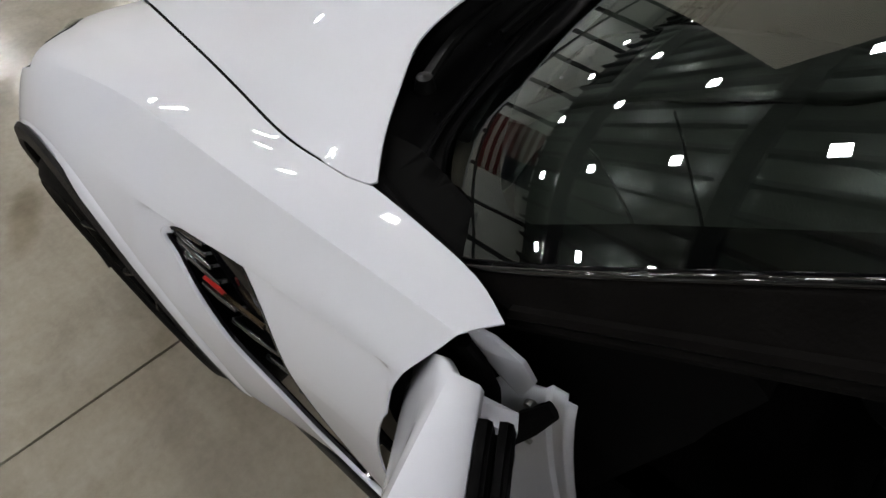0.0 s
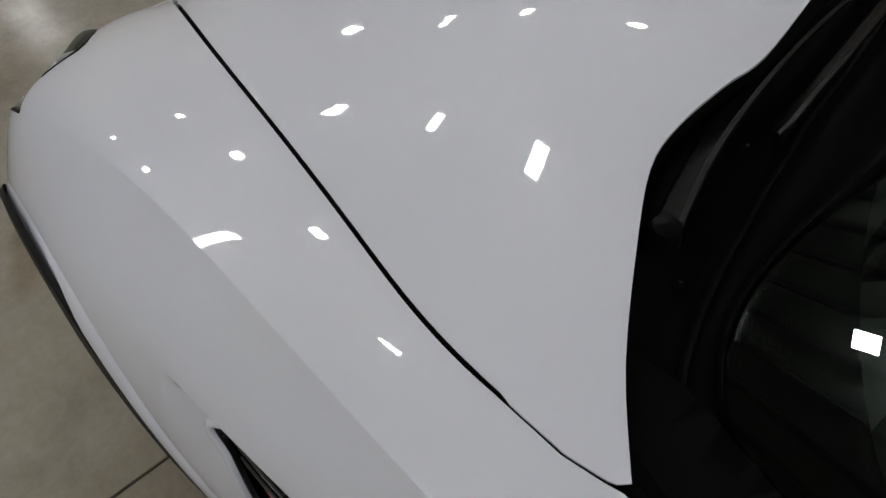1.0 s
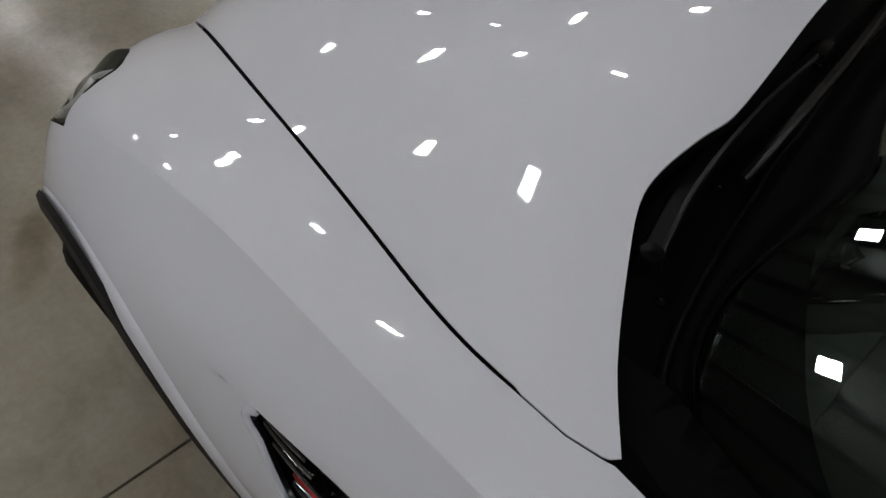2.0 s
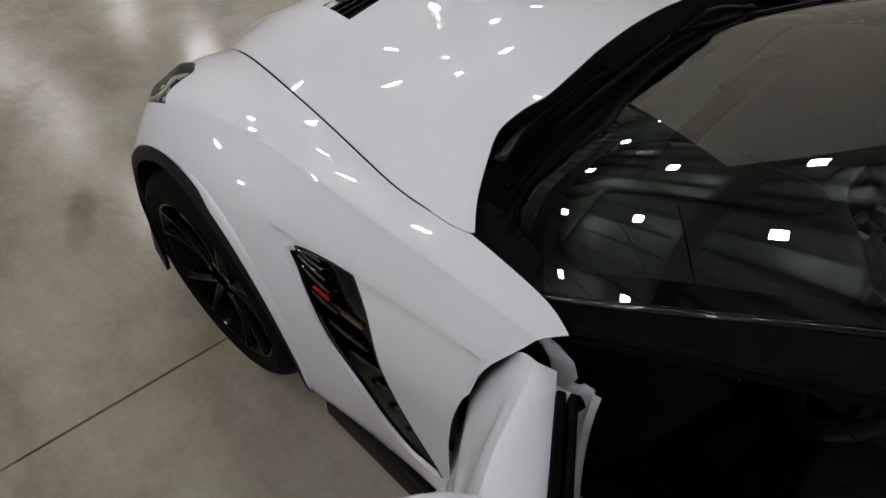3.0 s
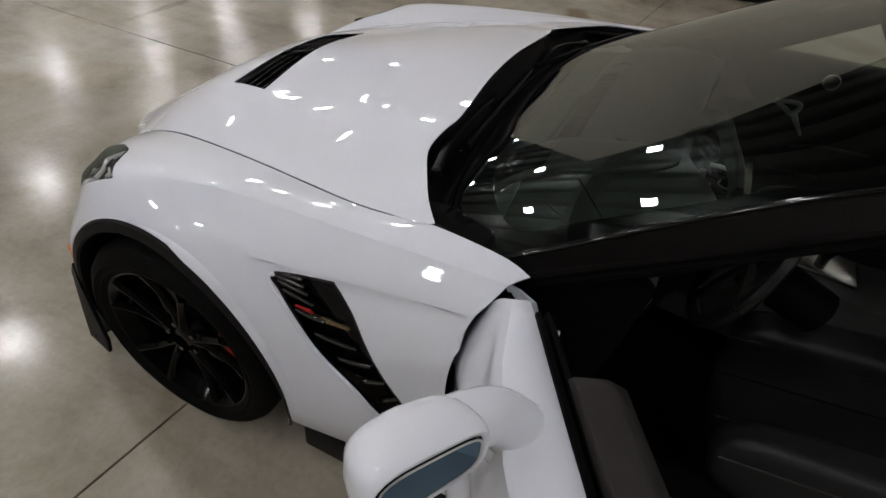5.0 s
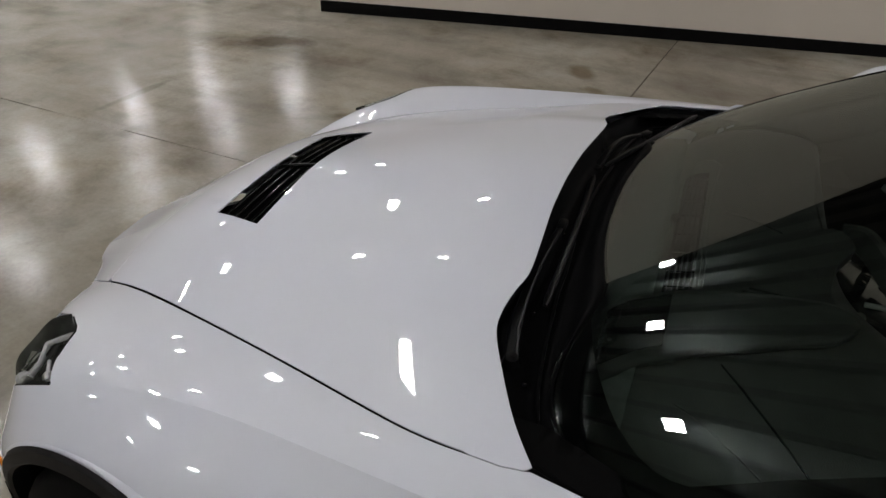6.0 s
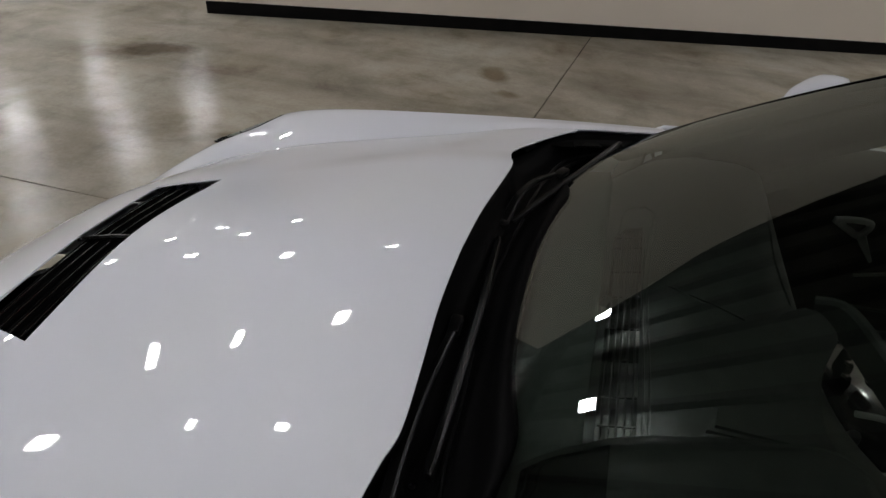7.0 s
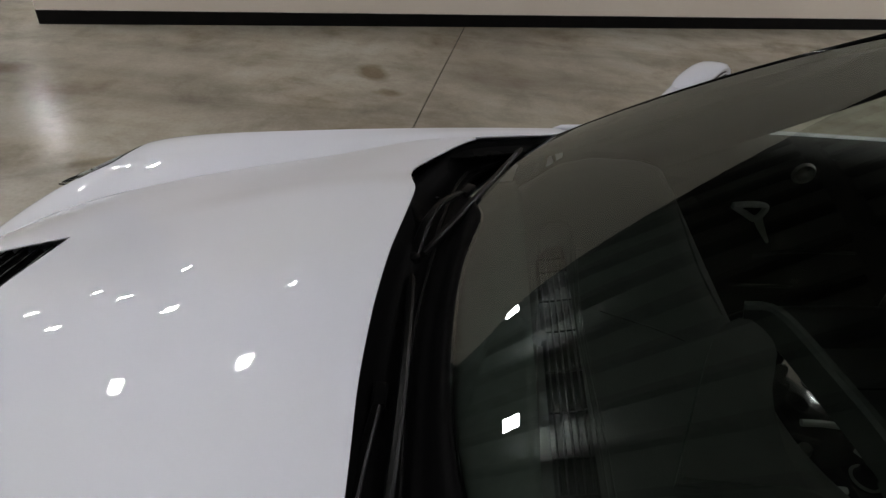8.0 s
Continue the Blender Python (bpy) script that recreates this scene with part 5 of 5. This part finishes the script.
def side_mirror(sd):
    """A door mirror; built in the open door's place, turned back for the shut door."""
    yaw = radians(154)
    c = Vector((-0.930, 1.260, 0.990))
    back = Vector((math.cos(yaw), math.sin(yaw), 0.10)).normalized()
    across = Vector((-back.y, back.x, 0)).normalized()          # towards the door is minus
    up = back.cross(across) * -1
    if up.z < 0:
        up = -up
    lean = radians(-8)
    across, up = across * math.cos(lean) + up * math.sin(lean), up * math.cos(lean) - across * math.sin(lean)

    def ring(d, hw, hh, pw=4.0, lift=0.0, n=40):
        out = []
        for k in range(n):
            a = 2 * math.pi * k / n
            ca, sa = math.cos(a), math.sin(a)
            r = (abs(ca) ** pw + abs(sa) ** pw) ** (-1 / pw)
            out.append(c + back * d + across * (hw * r * ca) + up * (hh * r * sa * (1 + 0.10 * ca * -1) + lift))
        return out

    n = 40
    rings = [ring(0.010, 0.085, 0.039, 4, -0.006), ring(0.014, 0.089, 0.043, 3.8, -0.004), ring(0.014, 0.092, 0.046, 3.6, -0.002), ring(0.006, 0.095, 0.049), ring(-0.01, 0.096, 0.0505, lift=0.001), ring(-0.03, 0.094, 0.049, lift=0.002),
             ring(-0.05, 0.089, 0.046, 3.6, 0.004), ring(-0.066, 0.080, 0.040, 3.2, 0.005), ring(-0.078, 0.060, 0.029, 2.5, 0.006), ring(-0.086, 0.036, 0.017, 2.2, 0.006), ring(-0.089, 0.010, 0.005, 2.0, 0.006)]
    V = [tuple(p) for r in rings for p in r]
    F = [(i * n + k, i * n + (k + 1) % n, (i + 1) * n + (k + 1) % n, (i + 1) * n + k) for i in range(len(rings) - 1) for k in range(n)]
    F.append(tuple(range((len(rings) - 1) * n, len(rings) * n)))
    bm = bmesh.new()
    vs = [bm.verts.new(v) for v in V]
    for f in F:
        bm.faces.new([vs[i] for i in f])
    # arm to the door
    P = [c - across * 0.045 - back * 0.045 + Vector((0, 0, 0.002)), Vector((-0.938, 1.150, 0.950)), Vector((-0.972, 1.098, 0.916)), Vector((-1.022, 1.074, 0.856))]
    tube(bm, curved(P, 4), [0.042, 0.043, 0.043, 0.044, 0.044, 0.044, 0.044, 0.045, 0.046, 0.048, 0.051, 0.055, 0.059], 16)

    def place(ob):
        if sd < 0:
            back_home = Matrix.Translation(HINGE) @ Matrix.Rotation(radians(OPEN + 11), 4, "Z") @ Matrix.Translation(-HINGE)
            ob.data.transform(back_home)
            ob.data.transform(Matrix.Diagonal((1, -1, 1, 1)))
            ob.data.flip_normals()
        return ob
    body_ob = place(part("side_mirror", bm, PAINT, car, "white door mirror on a curved arm", sharp=50))
    bm = bmesh.new()
    bm.faces.new([bm.verts.new(p) for p in ring(0.006, 0.086, 0.040, 4, -0.006)])
    part_bezel = place(part("mirror_bezel", bm, GLOSS, body_ob, smooth=False))
    bm = bmesh.new()
    extrude_outline(bm, ring(0.0085, 0.079, 0.034, 4, -0.006), tuple(back * 0.004))
    place(part("mirror_glass", bm, MIRROR, body_ob, "blue-tinted mirror glass", smooth=False))
    bm = bmesh.new()
    rim = ring(0.0125, 0.080, 0.035, 4, -0.006)
    tube(bm, rim + rim[:1], 0.0016, 6, False)
    place(part("glass_rim", bm, SATIN, body_ob, "thin pale rim round the glass"))
    bm = bmesh.new()
    pillow(bm, (0.045, 0.15, 0.13), pose(-1.012, 1.066, 0.856, 0, 0, -33), 0.8)
    place(part("mirror_base", bm, PAINT, body_ob, "white foot of the mirror arm", sharp=80))


side_mirror(1)
side_mirror(-1)

# ---------------------------------------------------------------- sills and cabin
def jamb_at(z, k):
    """The painted hinge pillar inside the door opening: k along its plan, from the front to the cabin."""
    P = ((-0.842, 0.790), (-0.868, 0.768), (-0.900, 0.758), (-0.930, 0.752), (-0.946, 0.746), (-0.950, 0.738), (-0.966, 0.736), (-0.970, 0.744), (-0.984, 0.742), (-0.990, 0.712), (-1.000, 0.672))
    back = 0.30 * max(0, 0.80 - z) ** 1.6
    return Vector((P[k][0] - back, P[k][1] + 0.02 * (0.8 - z), z))


for sd in (1, -1):
    V, F = grid_mesh(lambda z, k: jamb_at(z - (0.05 if k < 2 else 0.0), int(k)), np.linspace(0.36, 0.765, 14), range(9))
    jamb = finish("door_jamb", V, outward(V, F), PAINT, car, "grey-white painted hinge pillar in the door opening", thick=0.004, mirror=sd < 0, sharp=25)
    bm = bmesh.new()
    ribbon(bm, [(-0.962, 0.748 * sd, 0.735), (-0.945, 0.772 * sd, 0.715), (-0.928, 0.795 * sd, 0.688), (-0.922, 0.812 * sd, 0.63), (-0.922, 0.820 * sd, 0.55)], (0.022, 0.032, 0.028, 0.030, 0.034), (0.02, 0.026, 0.024, 0.026, 0.03), Vector((0, sd, 0.3)), 0.3)
    part("cable_boot", bm, INNER, jamb, "black rubber cable boot")
    bm = bmesh.new()
    ribbon(bm, [(-0.868, 0.800 * sd, 0.862), (-0.884, 0.798 * sd, 0.842), (-0.902, 0.797 * sd, 0.800), (-0.908, 0.800 * sd, 0.74)], (0.030, 0.032, 0.032, 0.030), (0.012, 0.012, 0.012, 0.012), Vector((0, sd, 0.2)), 0.3)
    part("gasket", bm, INNER, jamb, "black rubber gasket")
    bm = bmesh.new()
    extrude_outline(bm, [(-0.862, 0.790 * sd, 0.882), (-0.893, 0.778 * sd, 0.866), (-0.926, 0.770 * sd, 0.840), (-0.940, 0.764 * sd, 0.800), (-0.925, 0.764 * sd, 0.745), (-0.900, 0.772 * sd, 0.780), (-0.878, 0.786 * sd, 0.842)], (0, -0.006 * sd, 0))
    part("flange", bm, PAINT, jamb, "white painted inner flange below the fender tip", smooth=False)
    bm = bmesh.new()
    box(bm, (0.030, 0.045, 0.10), pose(-0.952, 0.842 * sd, 0.70, 0, 0, 20 * sd), 0.006)
    part("hinge", bm, PAINT, jamb, "white painted door hinge")
    for x, z in ((-0.935, 0.725), (-0.94, 0.62)):
        bm = bmesh.new()
        lathe(bm, [(0.001, 0.006), (0.007, 0.005), (0.009, -0.004), (0.001, -0.004)], Matrix.Translation((x, 0.756 * sd, z)), 10)
        part("bolt", bm, CHROME, jamb)
for sd in (1, -1):
    bm = bmesh.new()
    extrude_outline(bm, [(-0.80, y * sd, z) for y, z in [(0.86, 0.16), (0.895, 0.20), (0.90, 0.29), (0.84, 0.335), (0.66, 0.335), (0.64, 0.20), (0.64, 0.16)]], (-1.25, 0, 0))
    part("sill", bm, PAINT, car, "white door sill")
    bm = bmesh.new()
    box(bm, (0.46, 0.062, 0.006), pose(-1.44, 0.772 * sd, 0.339), 0.002)
    plate = part("sill_plate", bm, SILL, car, "brushed metal sill plate with a small emblem")
    for k in range(3):
        bm = bmesh.new()
        box(bm, (0.010, 0.022, 0.002), pose(-1.232 - 0.013 * k, 0.775 * sd, 0.343, 0, 0, 25))
        part("emblem_bar", bm, GLOSS, plate, smooth=False)
    bm = bmesh.new()
    box(bm, (0.05, 0.012, 0.002), pose(-1.295, 0.768 * sd, 0.343, 0, 0, 10))
    part("red_bar", bm, RED, plate, smooth=False)
    for y in (0.722, 0.738, 0.812):
        bm = bmesh.new()
        box(bm, (1.02, 0.004, 0.004), pose(-1.45, y * sd, 0.337))
        part("sill_groove", bm, INNER, car, smooth=False)
    bm = bmesh.new()
    box(bm, (1.10, 0.075, 0.05), pose(-1.46, 0.665 * sd, 0.335), 0.012)
    part("sill_carpet", bm, CARPET, car, "black carpet along the sill")
    bm = bmesh.new()
    box(bm, (1.7, 0.03, 0.10), pose(-1.25, 0.885 * sd, 0.14, 0, 0, 0), 0.008)
    part("side_skirt", bm, TRIM, car, "black side skirt")

bm = bmesh.new()
box(bm, (1.3, 1.30, 0.02), pose(-1.35, 0, 0.20))
part("carpet", bm, CARPET, car, "black carpet")
bm = bmesh.new()
box(bm, (0.03, 1.36, 0.75), pose(-2.05, 0, 0.55))
part("rear_bulkhead", bm, CARPET, car)
bm = bmesh.new()
box(bm, (0.03, 1.42, 0.65), pose(-0.62, 0, 0.50))
part("firewall", bm, INNER, car)


def dash_at(t, w):
    P = [(-0.640, 0.842), (-0.715, 0.896), (-0.82, 0.930), (-0.95, 0.945), (-1.04, 0.945), (-1.085, 0.930), (-1.105, 0.88), (-1.095, 0.78), (-1.06, 0.62)]
    k = t * (len(P) - 1)
    i = min(int(k), len(P) - 2)
    f = k - i
    x, z = P[i][0] + (P[i + 1][0] - P[i][0]) * f, P[i][1] + (P[i + 1][1] - P[i][1]) * f
    aw = abs(w)
    x -= 0.20 * aw**3 * max(0, 1 - t * 1.3)
    z += 0.05 * aw**3 * max(0, 1 - t * 2) - 0.05 * aw**4
    if t > 0.3:
        hump = math.exp(-(((w * 0.66) - 0.36) / 0.15) ** 2)
        z += 0.035 * hump * min(1, (t - 0.3) * 4)
        x -= 0.11 * hump * min(1, (t - 0.3) * 2.2)
    return Vector((x, 0.664 * w, z))


V, F = grid_mesh(dash_at, np.linspace(0, 0.72, 26), np.linspace(-1, 1, 49))
dash = finish("dashboard", V, outward(V, F), LEATHER, car, "black leather dashboard", thick=0.01, sharp=60)
# blacker than the leather above: the cabin's shade is put into its colour
V2, F2 = grid_mesh(dash_at, np.linspace(0.722, 1, 10), np.linspace(-1, 1, 49))
finish("lower_dash", V2, outward(V2, F2), INNER, dash, "lower dash with the cabin shade in its black colour", thick=0.01, sharp=60)
for sd in (1, -1):
    bm = bmesh.new()
    prof = [dash_at(t, sd * 0.985) for t in np.linspace(0.05, 1, 16)]
    extrude_outline(bm, [Vector((p.x - 0.006, 0.680 * sd, p.z + 0.004)) for p in prof] + [Vector((-1.02, 0.680 * sd, 0.34)), Vector((-0.80, 0.680 * sd, 0.34)), Vector((-0.78, 0.680 * sd, 0.80))], (0, -0.03 * sd, 0))
    part("dash_end", bm, INNER, dash, smooth=False)
DASH = np.array(V)


def on_dash(x, y, lift=0.002):
    k = ((DASH[:, :2] - (x, y)) ** 2).sum(1) + np.where(DASH[:, 2] < 0.82, 1, 0)
    near = np.argsort(k)[:3]
    wgt = 1 / (k[near] + 1e-6)
    return Vector((x, y, float((DASH[near, 2] * wgt).sum() / wgt.sum()) + 0.002 + lift))


def dash_patch(name, xs, y0, y1, material, lift, thick, label="", n=14, parent=None):
    """A panel lying on the dash: stations xs, its two side edges as functions of x."""
    V, F = grid_mesh(lambda x, t: on_dash(x, y0(x) + (y1(x) - y0(x)) * t, lift), xs, np.linspace(0, 1, n))
    return finish(name, V, outward(V, F), material, parent or dash, label, thick=thick, sharp=40)


def run(*pairs):
    """A line through (x, y) pairs, as y of x."""
    P = sorted(pairs)
    return lambda x: float(np.interp(x, [p[0] for p in P], [p[1] for p in P]))


dash_patch("dash_apron", np.linspace(-0.655, -0.768, 9), run((-0.655, -0.48), (-0.70, -0.575), (-0.768, -0.60)), run((-0.655, 0.48), (-0.70, 0.575), (-0.768, 0.62)), DASH_PAD, 0.004, 0.003, "grey plastic strip at the foot of the glass", 60)
dash_patch("defroster_grille", np.linspace(-0.782, -0.832, 6), run((-0.782, -0.20), (-0.80, -0.235), (-0.832, -0.24)), lambda x: 0.285, INNER, 0.001, 0.004, "black defroster grille", 24)
brow_left = run((-0.69, 0.49), (-0.80, 0.45), (-0.883, 0.415), (-1.05, 0.345), (-1.075, 0.318), (-1.085, 0.298))
brow_right = run((-0.69, 0.317), (-0.80, 0.276), (-0.885, 0.257), (-1.05, 0.236), (-1.075, 0.250), (-1.085, 0.268))
brow = dash_patch("instrument_brow", np.linspace(-0.69, -1.085, 30), brow_right, brow_left, LEATHER, 0.013, 0.012, "smooth raised lid over the instruments")
dash_patch("display_opening", np.linspace(-0.70, -0.80, 8), lambda x: brow_right(x) + 0.012, lambda x: brow_left(x) - 0.03, PIANO, 0.016, 0.002, "dark head-up display opening")
for k in range(5):                                 # long slats of the defroster
    x = -0.788 - 0.0095 * k
    bm = bmesh.new()
    tube(bm, [on_dash(x, y, 0.003) for y in np.linspace(-0.215, 0.275, 30)], 0.0017, 6)
    part("defroster_slat", bm, TRIM, dash)
for y in (-0.20, -0.165, -0.09, -0.02, 0.06, 0.13, 0.20, 0.25):
    bm = bmesh.new()
    tube(bm, [on_dash(-0.784, y, 0.003), on_dash(-0.831, y, 0.003)], 0.0022, 6)
    part("defroster_rib", bm, TRIM, dash)

# the hood over the centre screen, and the stack below it
hood_plan = [(-0.915, 0.235), (-0.985, 0.080), (-1.035, -0.018), (-1.075, -0.055), (-1.103, -0.064), (-1.125, -0.021), (-1.100, 0.040), (-1.077, 0.091), (-1.060, 0.180), (-1.070, 0.235)]
bm = bmesh.new()
extrude_outline(bm, [(x, y, 0.956 - 0.10 * max(0, -x - 1.09)) for x, y, _ in curved([(x, y, 0) for x, y in hood_plan], 4)], (0, 0, -0.030))
bmesh.ops.bevel(bm, geom=[e for e in bm.edges if all(v.co.z > 0.94 for v in e.verts) and len(e.link_faces) == 2], offset=0.006, segments=2, affect="EDGES")
part("screen_hood", bm, LEATHER, dash, "leather hood over the centre screen", sharp=30)
STACK = pose(-1.19, 0.055, 0.860, 0, -8, 0)
bm = bmesh.new()
box(bm, (0.19, 0.36, 0.03), STACK @ pose(0, 0, -0.022), 0.008)
stack = part("centre_stack", bm, GLOSS, dash, "gloss black centre stack")
bm = bmesh.new()
ribbon(bm, curved([(-1.120, -0.110, 0.915), (-1.160, -0.085, 0.925), (-1.193, 0.046, 0.925), (-1.220, 0.140, 0.915), (-1.235, 0.21, 0.89)], 5), [0.022] * 21, [0.060] * 21, Vector((0, 0, 1)), 0.25)
part("stack_frame", bm, LEATHER, stack, "leather frame round the centre stack")
for x, y in ((-1.187, -0.081), (-1.176, -0.045), (-1.165, -0.012), (-1.150, 0.106), (-1.141, 0.151)):
    bm = bmesh.new()
    lathe(bm, [(0.001, 0.010), (0.008, 0.009), (0.010, 0.002), (0.010, -0.014), (0.001, -0.014)], Matrix.Translation((x, y, 0.866)) @ Matrix.Rotation(radians(90), 4, "X"), 14)
    part("button", bm, CHROME if y > 0.1 else LOUVRE, stack)
for a, b in (((-1.162, 0.062), (-1.216, 0.061)), ((-1.150, 0.172), (-1.176, 0.168)), ((-1.222, 0.10), (-1.236, 0.125))):
    bm = bmesh.new()
    ribbon(bm, [(a[0], a[1], 0.872), ((a[0] + b[0]) / 2, (a[1] + b[1]) / 2, 0.874), (b[0], b[1], 0.872)], [0.010] * 3, [0.010] * 3, Vector((0, 0, 1)), 0.3)
    part("chrome_bar", bm, SATIN, stack)
for x, y in ((-1.212, 0.147), (-1.215, -0.02)):
    M = Matrix.Translation((x, y, 0.870)) @ Matrix.Rotation(radians(90), 4, "X")
    bm = bmesh.new()
    lathe(bm, [(0.001, 0.022), (0.014, 0.020), (0.017, -0.004), (0.001, -0.004)], M, 20)
    part("knob", bm, PLASTIC, stack)
    bm = bmesh.new()
    tube(bm, [M @ Vector((0.019 * math.cos(a), 0.004, 0.019 * math.sin(a))) for a in np.linspace(0, 2 * math.pi, 25)], 0.0022, 6, False)
    part("knob_ring", bm, CHROME, stack)
for P in (((-0.860, -0.29), (-0.846, -0.12), (-0.844, 0.007), (-0.848, 0.164), (-0.848, 0.256), (-0.852, 0.42)),
          ((-0.852, -0.29), (-0.838, -0.12), (-0.836, 0.007), (-0.840, 0.164), (-0.840, 0.256), (-0.844, 0.42)),
          ((-0.855, -0.30), (-0.835, -0.325), (-0.80, -0.31), (-0.79, -0.225), (-0.776, -0.03), (-0.77, 0.12), (-0.767, 0.26), (-0.77, 0.42)),
          ((-1.085, -0.42), (-1.078, -0.348), (-1.066, -0.202), (-1.072, -0.087)),
          ((-0.875, -0.065), (-0.93, -0.037), (-0.989, -0.007)),
          ((-0.892, 0.428), (-0.95, 0.505), (-1.026, 0.605)),
          ((-0.835, 0.52), (-0.87, 0.545), (-0.978, 0.631))):
    bm = bmesh.new()
    tube(bm, [on_dash(p[0], p[1], -0.001) for p in curved([(x, y, 0) for x, y in P], 6)], 0.0018, 5)
    part("dash_seam", bm, INNER if P[0][0] == -0.892 else STITCH, dash)
bm = bmesh.new()
lathe(bm, [(0.001, 0.004), (0.01, 0.003), (0.014, -0.006), (0.001, -0.006)], Matrix.Translation(on_dash(-0.780, -0.01, 0.004)) @ Matrix.Rotation(radians(90), 4, "X"), 16)
part("light_sensor", bm, GLOSS, dash)

bm = bmesh.new()
M = pose(-1.30, 0.37, 0.83, 0, -22, 0) @ Matrix.Rotation(radians(90), 4, "Z")
n = 40
ring = [M @ Vector((0.178 * math.cos(a), 0, 0.172 * math.sin(a))) for a in np.linspace(0, 2 * math.pi, n + 1)]
tube(bm, ring, 0.016, 10, False)
wheel_ob = part("steering_wheel", bm, RIM_LEATHER, car, "black leather steering wheel")
bm = bmesh.new()
for a in (0, math.pi, -math.pi / 2):
    tube(bm, [M @ Vector((0.17 * math.cos(a), 0, 0.17 * math.sin(a))), M @ Vector((0, 0.03, 0))], [0.014, 0.03], 8)
part("spokes", bm, CHROME, wheel_ob)
bm = bmesh.new()
tube(bm, [M @ Vector((0, 0.01, 0)), M @ Vector((0, 0.2, 0))], 0.055, 14)
part("hub", bm, PLASTIC, wheel_ob)


def seat(y):
    """A sports seat: cushion, backrest and headrest with raised bolsters and piped seams."""
    tilt = Matrix.Translation((-1.63, y, 0.42)) @ Matrix.Rotation(radians(8), 4, "Y")
    back = Matrix.Translation((-1.95, y, 0.78)) @ Matrix.Rotation(radians(-18), 4, "Y")
    bm = bmesh.new()
    pillow(bm, (0.52, 0.36, 0.16), tilt, 0.38)
    cushion = part("seat", bm, SEAT, car, "black leather sports seat", sharp=80)
    for s2 in (-1, 1):
        bm = bmesh.new()
        pillow(bm, (0.50, 0.13, 0.20), tilt @ pose(-0.01, 0.215 * s2, 0.035, 12 * s2), 0.5)
        part("cushion_bolster", bm, SEAT, cushion, sharp=80)
        bm = bmesh.new()
        pillow(bm, (0.18, 0.13, 0.58), back @ pose(0.03, 0.215 * s2, -0.02, 0, 0, 10 * s2), 0.5)
        part("back_bolster", bm, SEAT, cushion, sharp=80)
        bm = bmesh.new()
        tube(bm, [tilt @ Vector((x, 0.150 * s2, 0.082 - 0.12 * max(0, abs(x) - 0.16) ** 1.5)) for x in np.linspace(-0.22, 0.24, 14)], 0.0035, 6)
        part("piping", bm, STITCH, cushion)
        bm = bmesh.new()
        tube(bm, [tilt @ Vector((x, 0.270 * s2, 0.085 - 0.10 * max(0, abs(x) - 0.16) ** 1.5)) for x in np.linspace(-0.22, 0.22, 14)], 0.0030, 6)
        part("piping", bm, STITCH, cushion)
    bm = bmesh.new()
    pillow(bm, (0.13, 0.36, 0.66), back, 0.4)
    part("backrest", bm, SEAT, cushion, sharp=80)
    bm = bmesh.new()
    pillow(bm, (0.10, 0.29, 0.18), back @ pose(-0.02, 0, 0.37), 0.45)
    part("headrest", bm, SEAT, cushion, sharp=80)
    bm = bmesh.new()
    tube(bm, [tilt @ Vector((x, 0.0, 0.083 - 0.12 * max(0, abs(x) - 0.16) ** 1.5)) for x in np.linspace(-0.22, 0.24, 14)], 0.002, 6)
    part("cushion_seam", bm, INNER, cushion)


seat(0.37)
seat(-0.37)
bm = bmesh.new()
box(bm, (0.95, 0.22, 0.30), pose(-1.50, 0, 0.49, 0, -4, 0), 0.03)
console = part("centre_console", bm, LEATHER, car, "black centre console")
bm = bmesh.new()
box(bm, (0.22, 0.12, 0.008), pose(-1.52, 0.0, 0.652, 0, -4, 0), 0.003)
part("console_trim", bm, CHROME, console, "satin metal console plate")
bm = bmesh.new()
lathe(bm, [(0.001, 0.10), (0.022, 0.095), (0.027, 0.07), (0.016, 0.035), (0.014, 0), (0.001, 0)], pose(-1.53, 0.03, 0.655) @ Matrix.Rotation(radians(90), 4, "X"), 20)
part("gear_knob", bm, GLOSS, console, "black gear knob with a metal ring")
bm = bmesh.new()
loop = curved([(-1.322, -0.668, 0.802), (-1.365, -0.668, 0.810), (-1.402, -0.668, 0.806), (-1.388, -0.664, 0.772), (-1.360, -0.666, 0.782), (-1.322, -0.668, 0.802)], 5)
tube(bm, loop, 0.0085, 8)
ribbon(bm, [(-1.388, -0.664, 0.780), (-1.412, -0.666, 0.745), (-1.446, -0.670, 0.701)], [0.022, 0.018, 0.008], [0.012, 0.010, 0.005], Vector((0, 1, 0)), 0.3)
part("door_handle", bm, SATIN, right_door, "triangular silver inner door handle")
bm = bmesh.new()
lathe(bm, [(0.001, 0.010), (0.012, 0.008), (0.020, 0.002), (0.024, 0.004), (0.028, -0.004), (0.001, -0.004)], pose(-1.455, -0.668, 0.905), 20)
part("loudspeaker", bm, CHROME, right_door, "small round metal loudspeaker cover")
for P in (((-1.427, 0.652), (-1.49, 0.672), (-1.55, 0.682), (-1.678, 0.691)), ((-1.403, 0.551), (-1.48, 0.556), (-1.569, 0.561))):
    bm = bmesh.new()
    tube(bm, [(x, -0.672, z) for x, z in P], 0.005, 6)
    part("lining_edge", bm, STITCH, right_door)
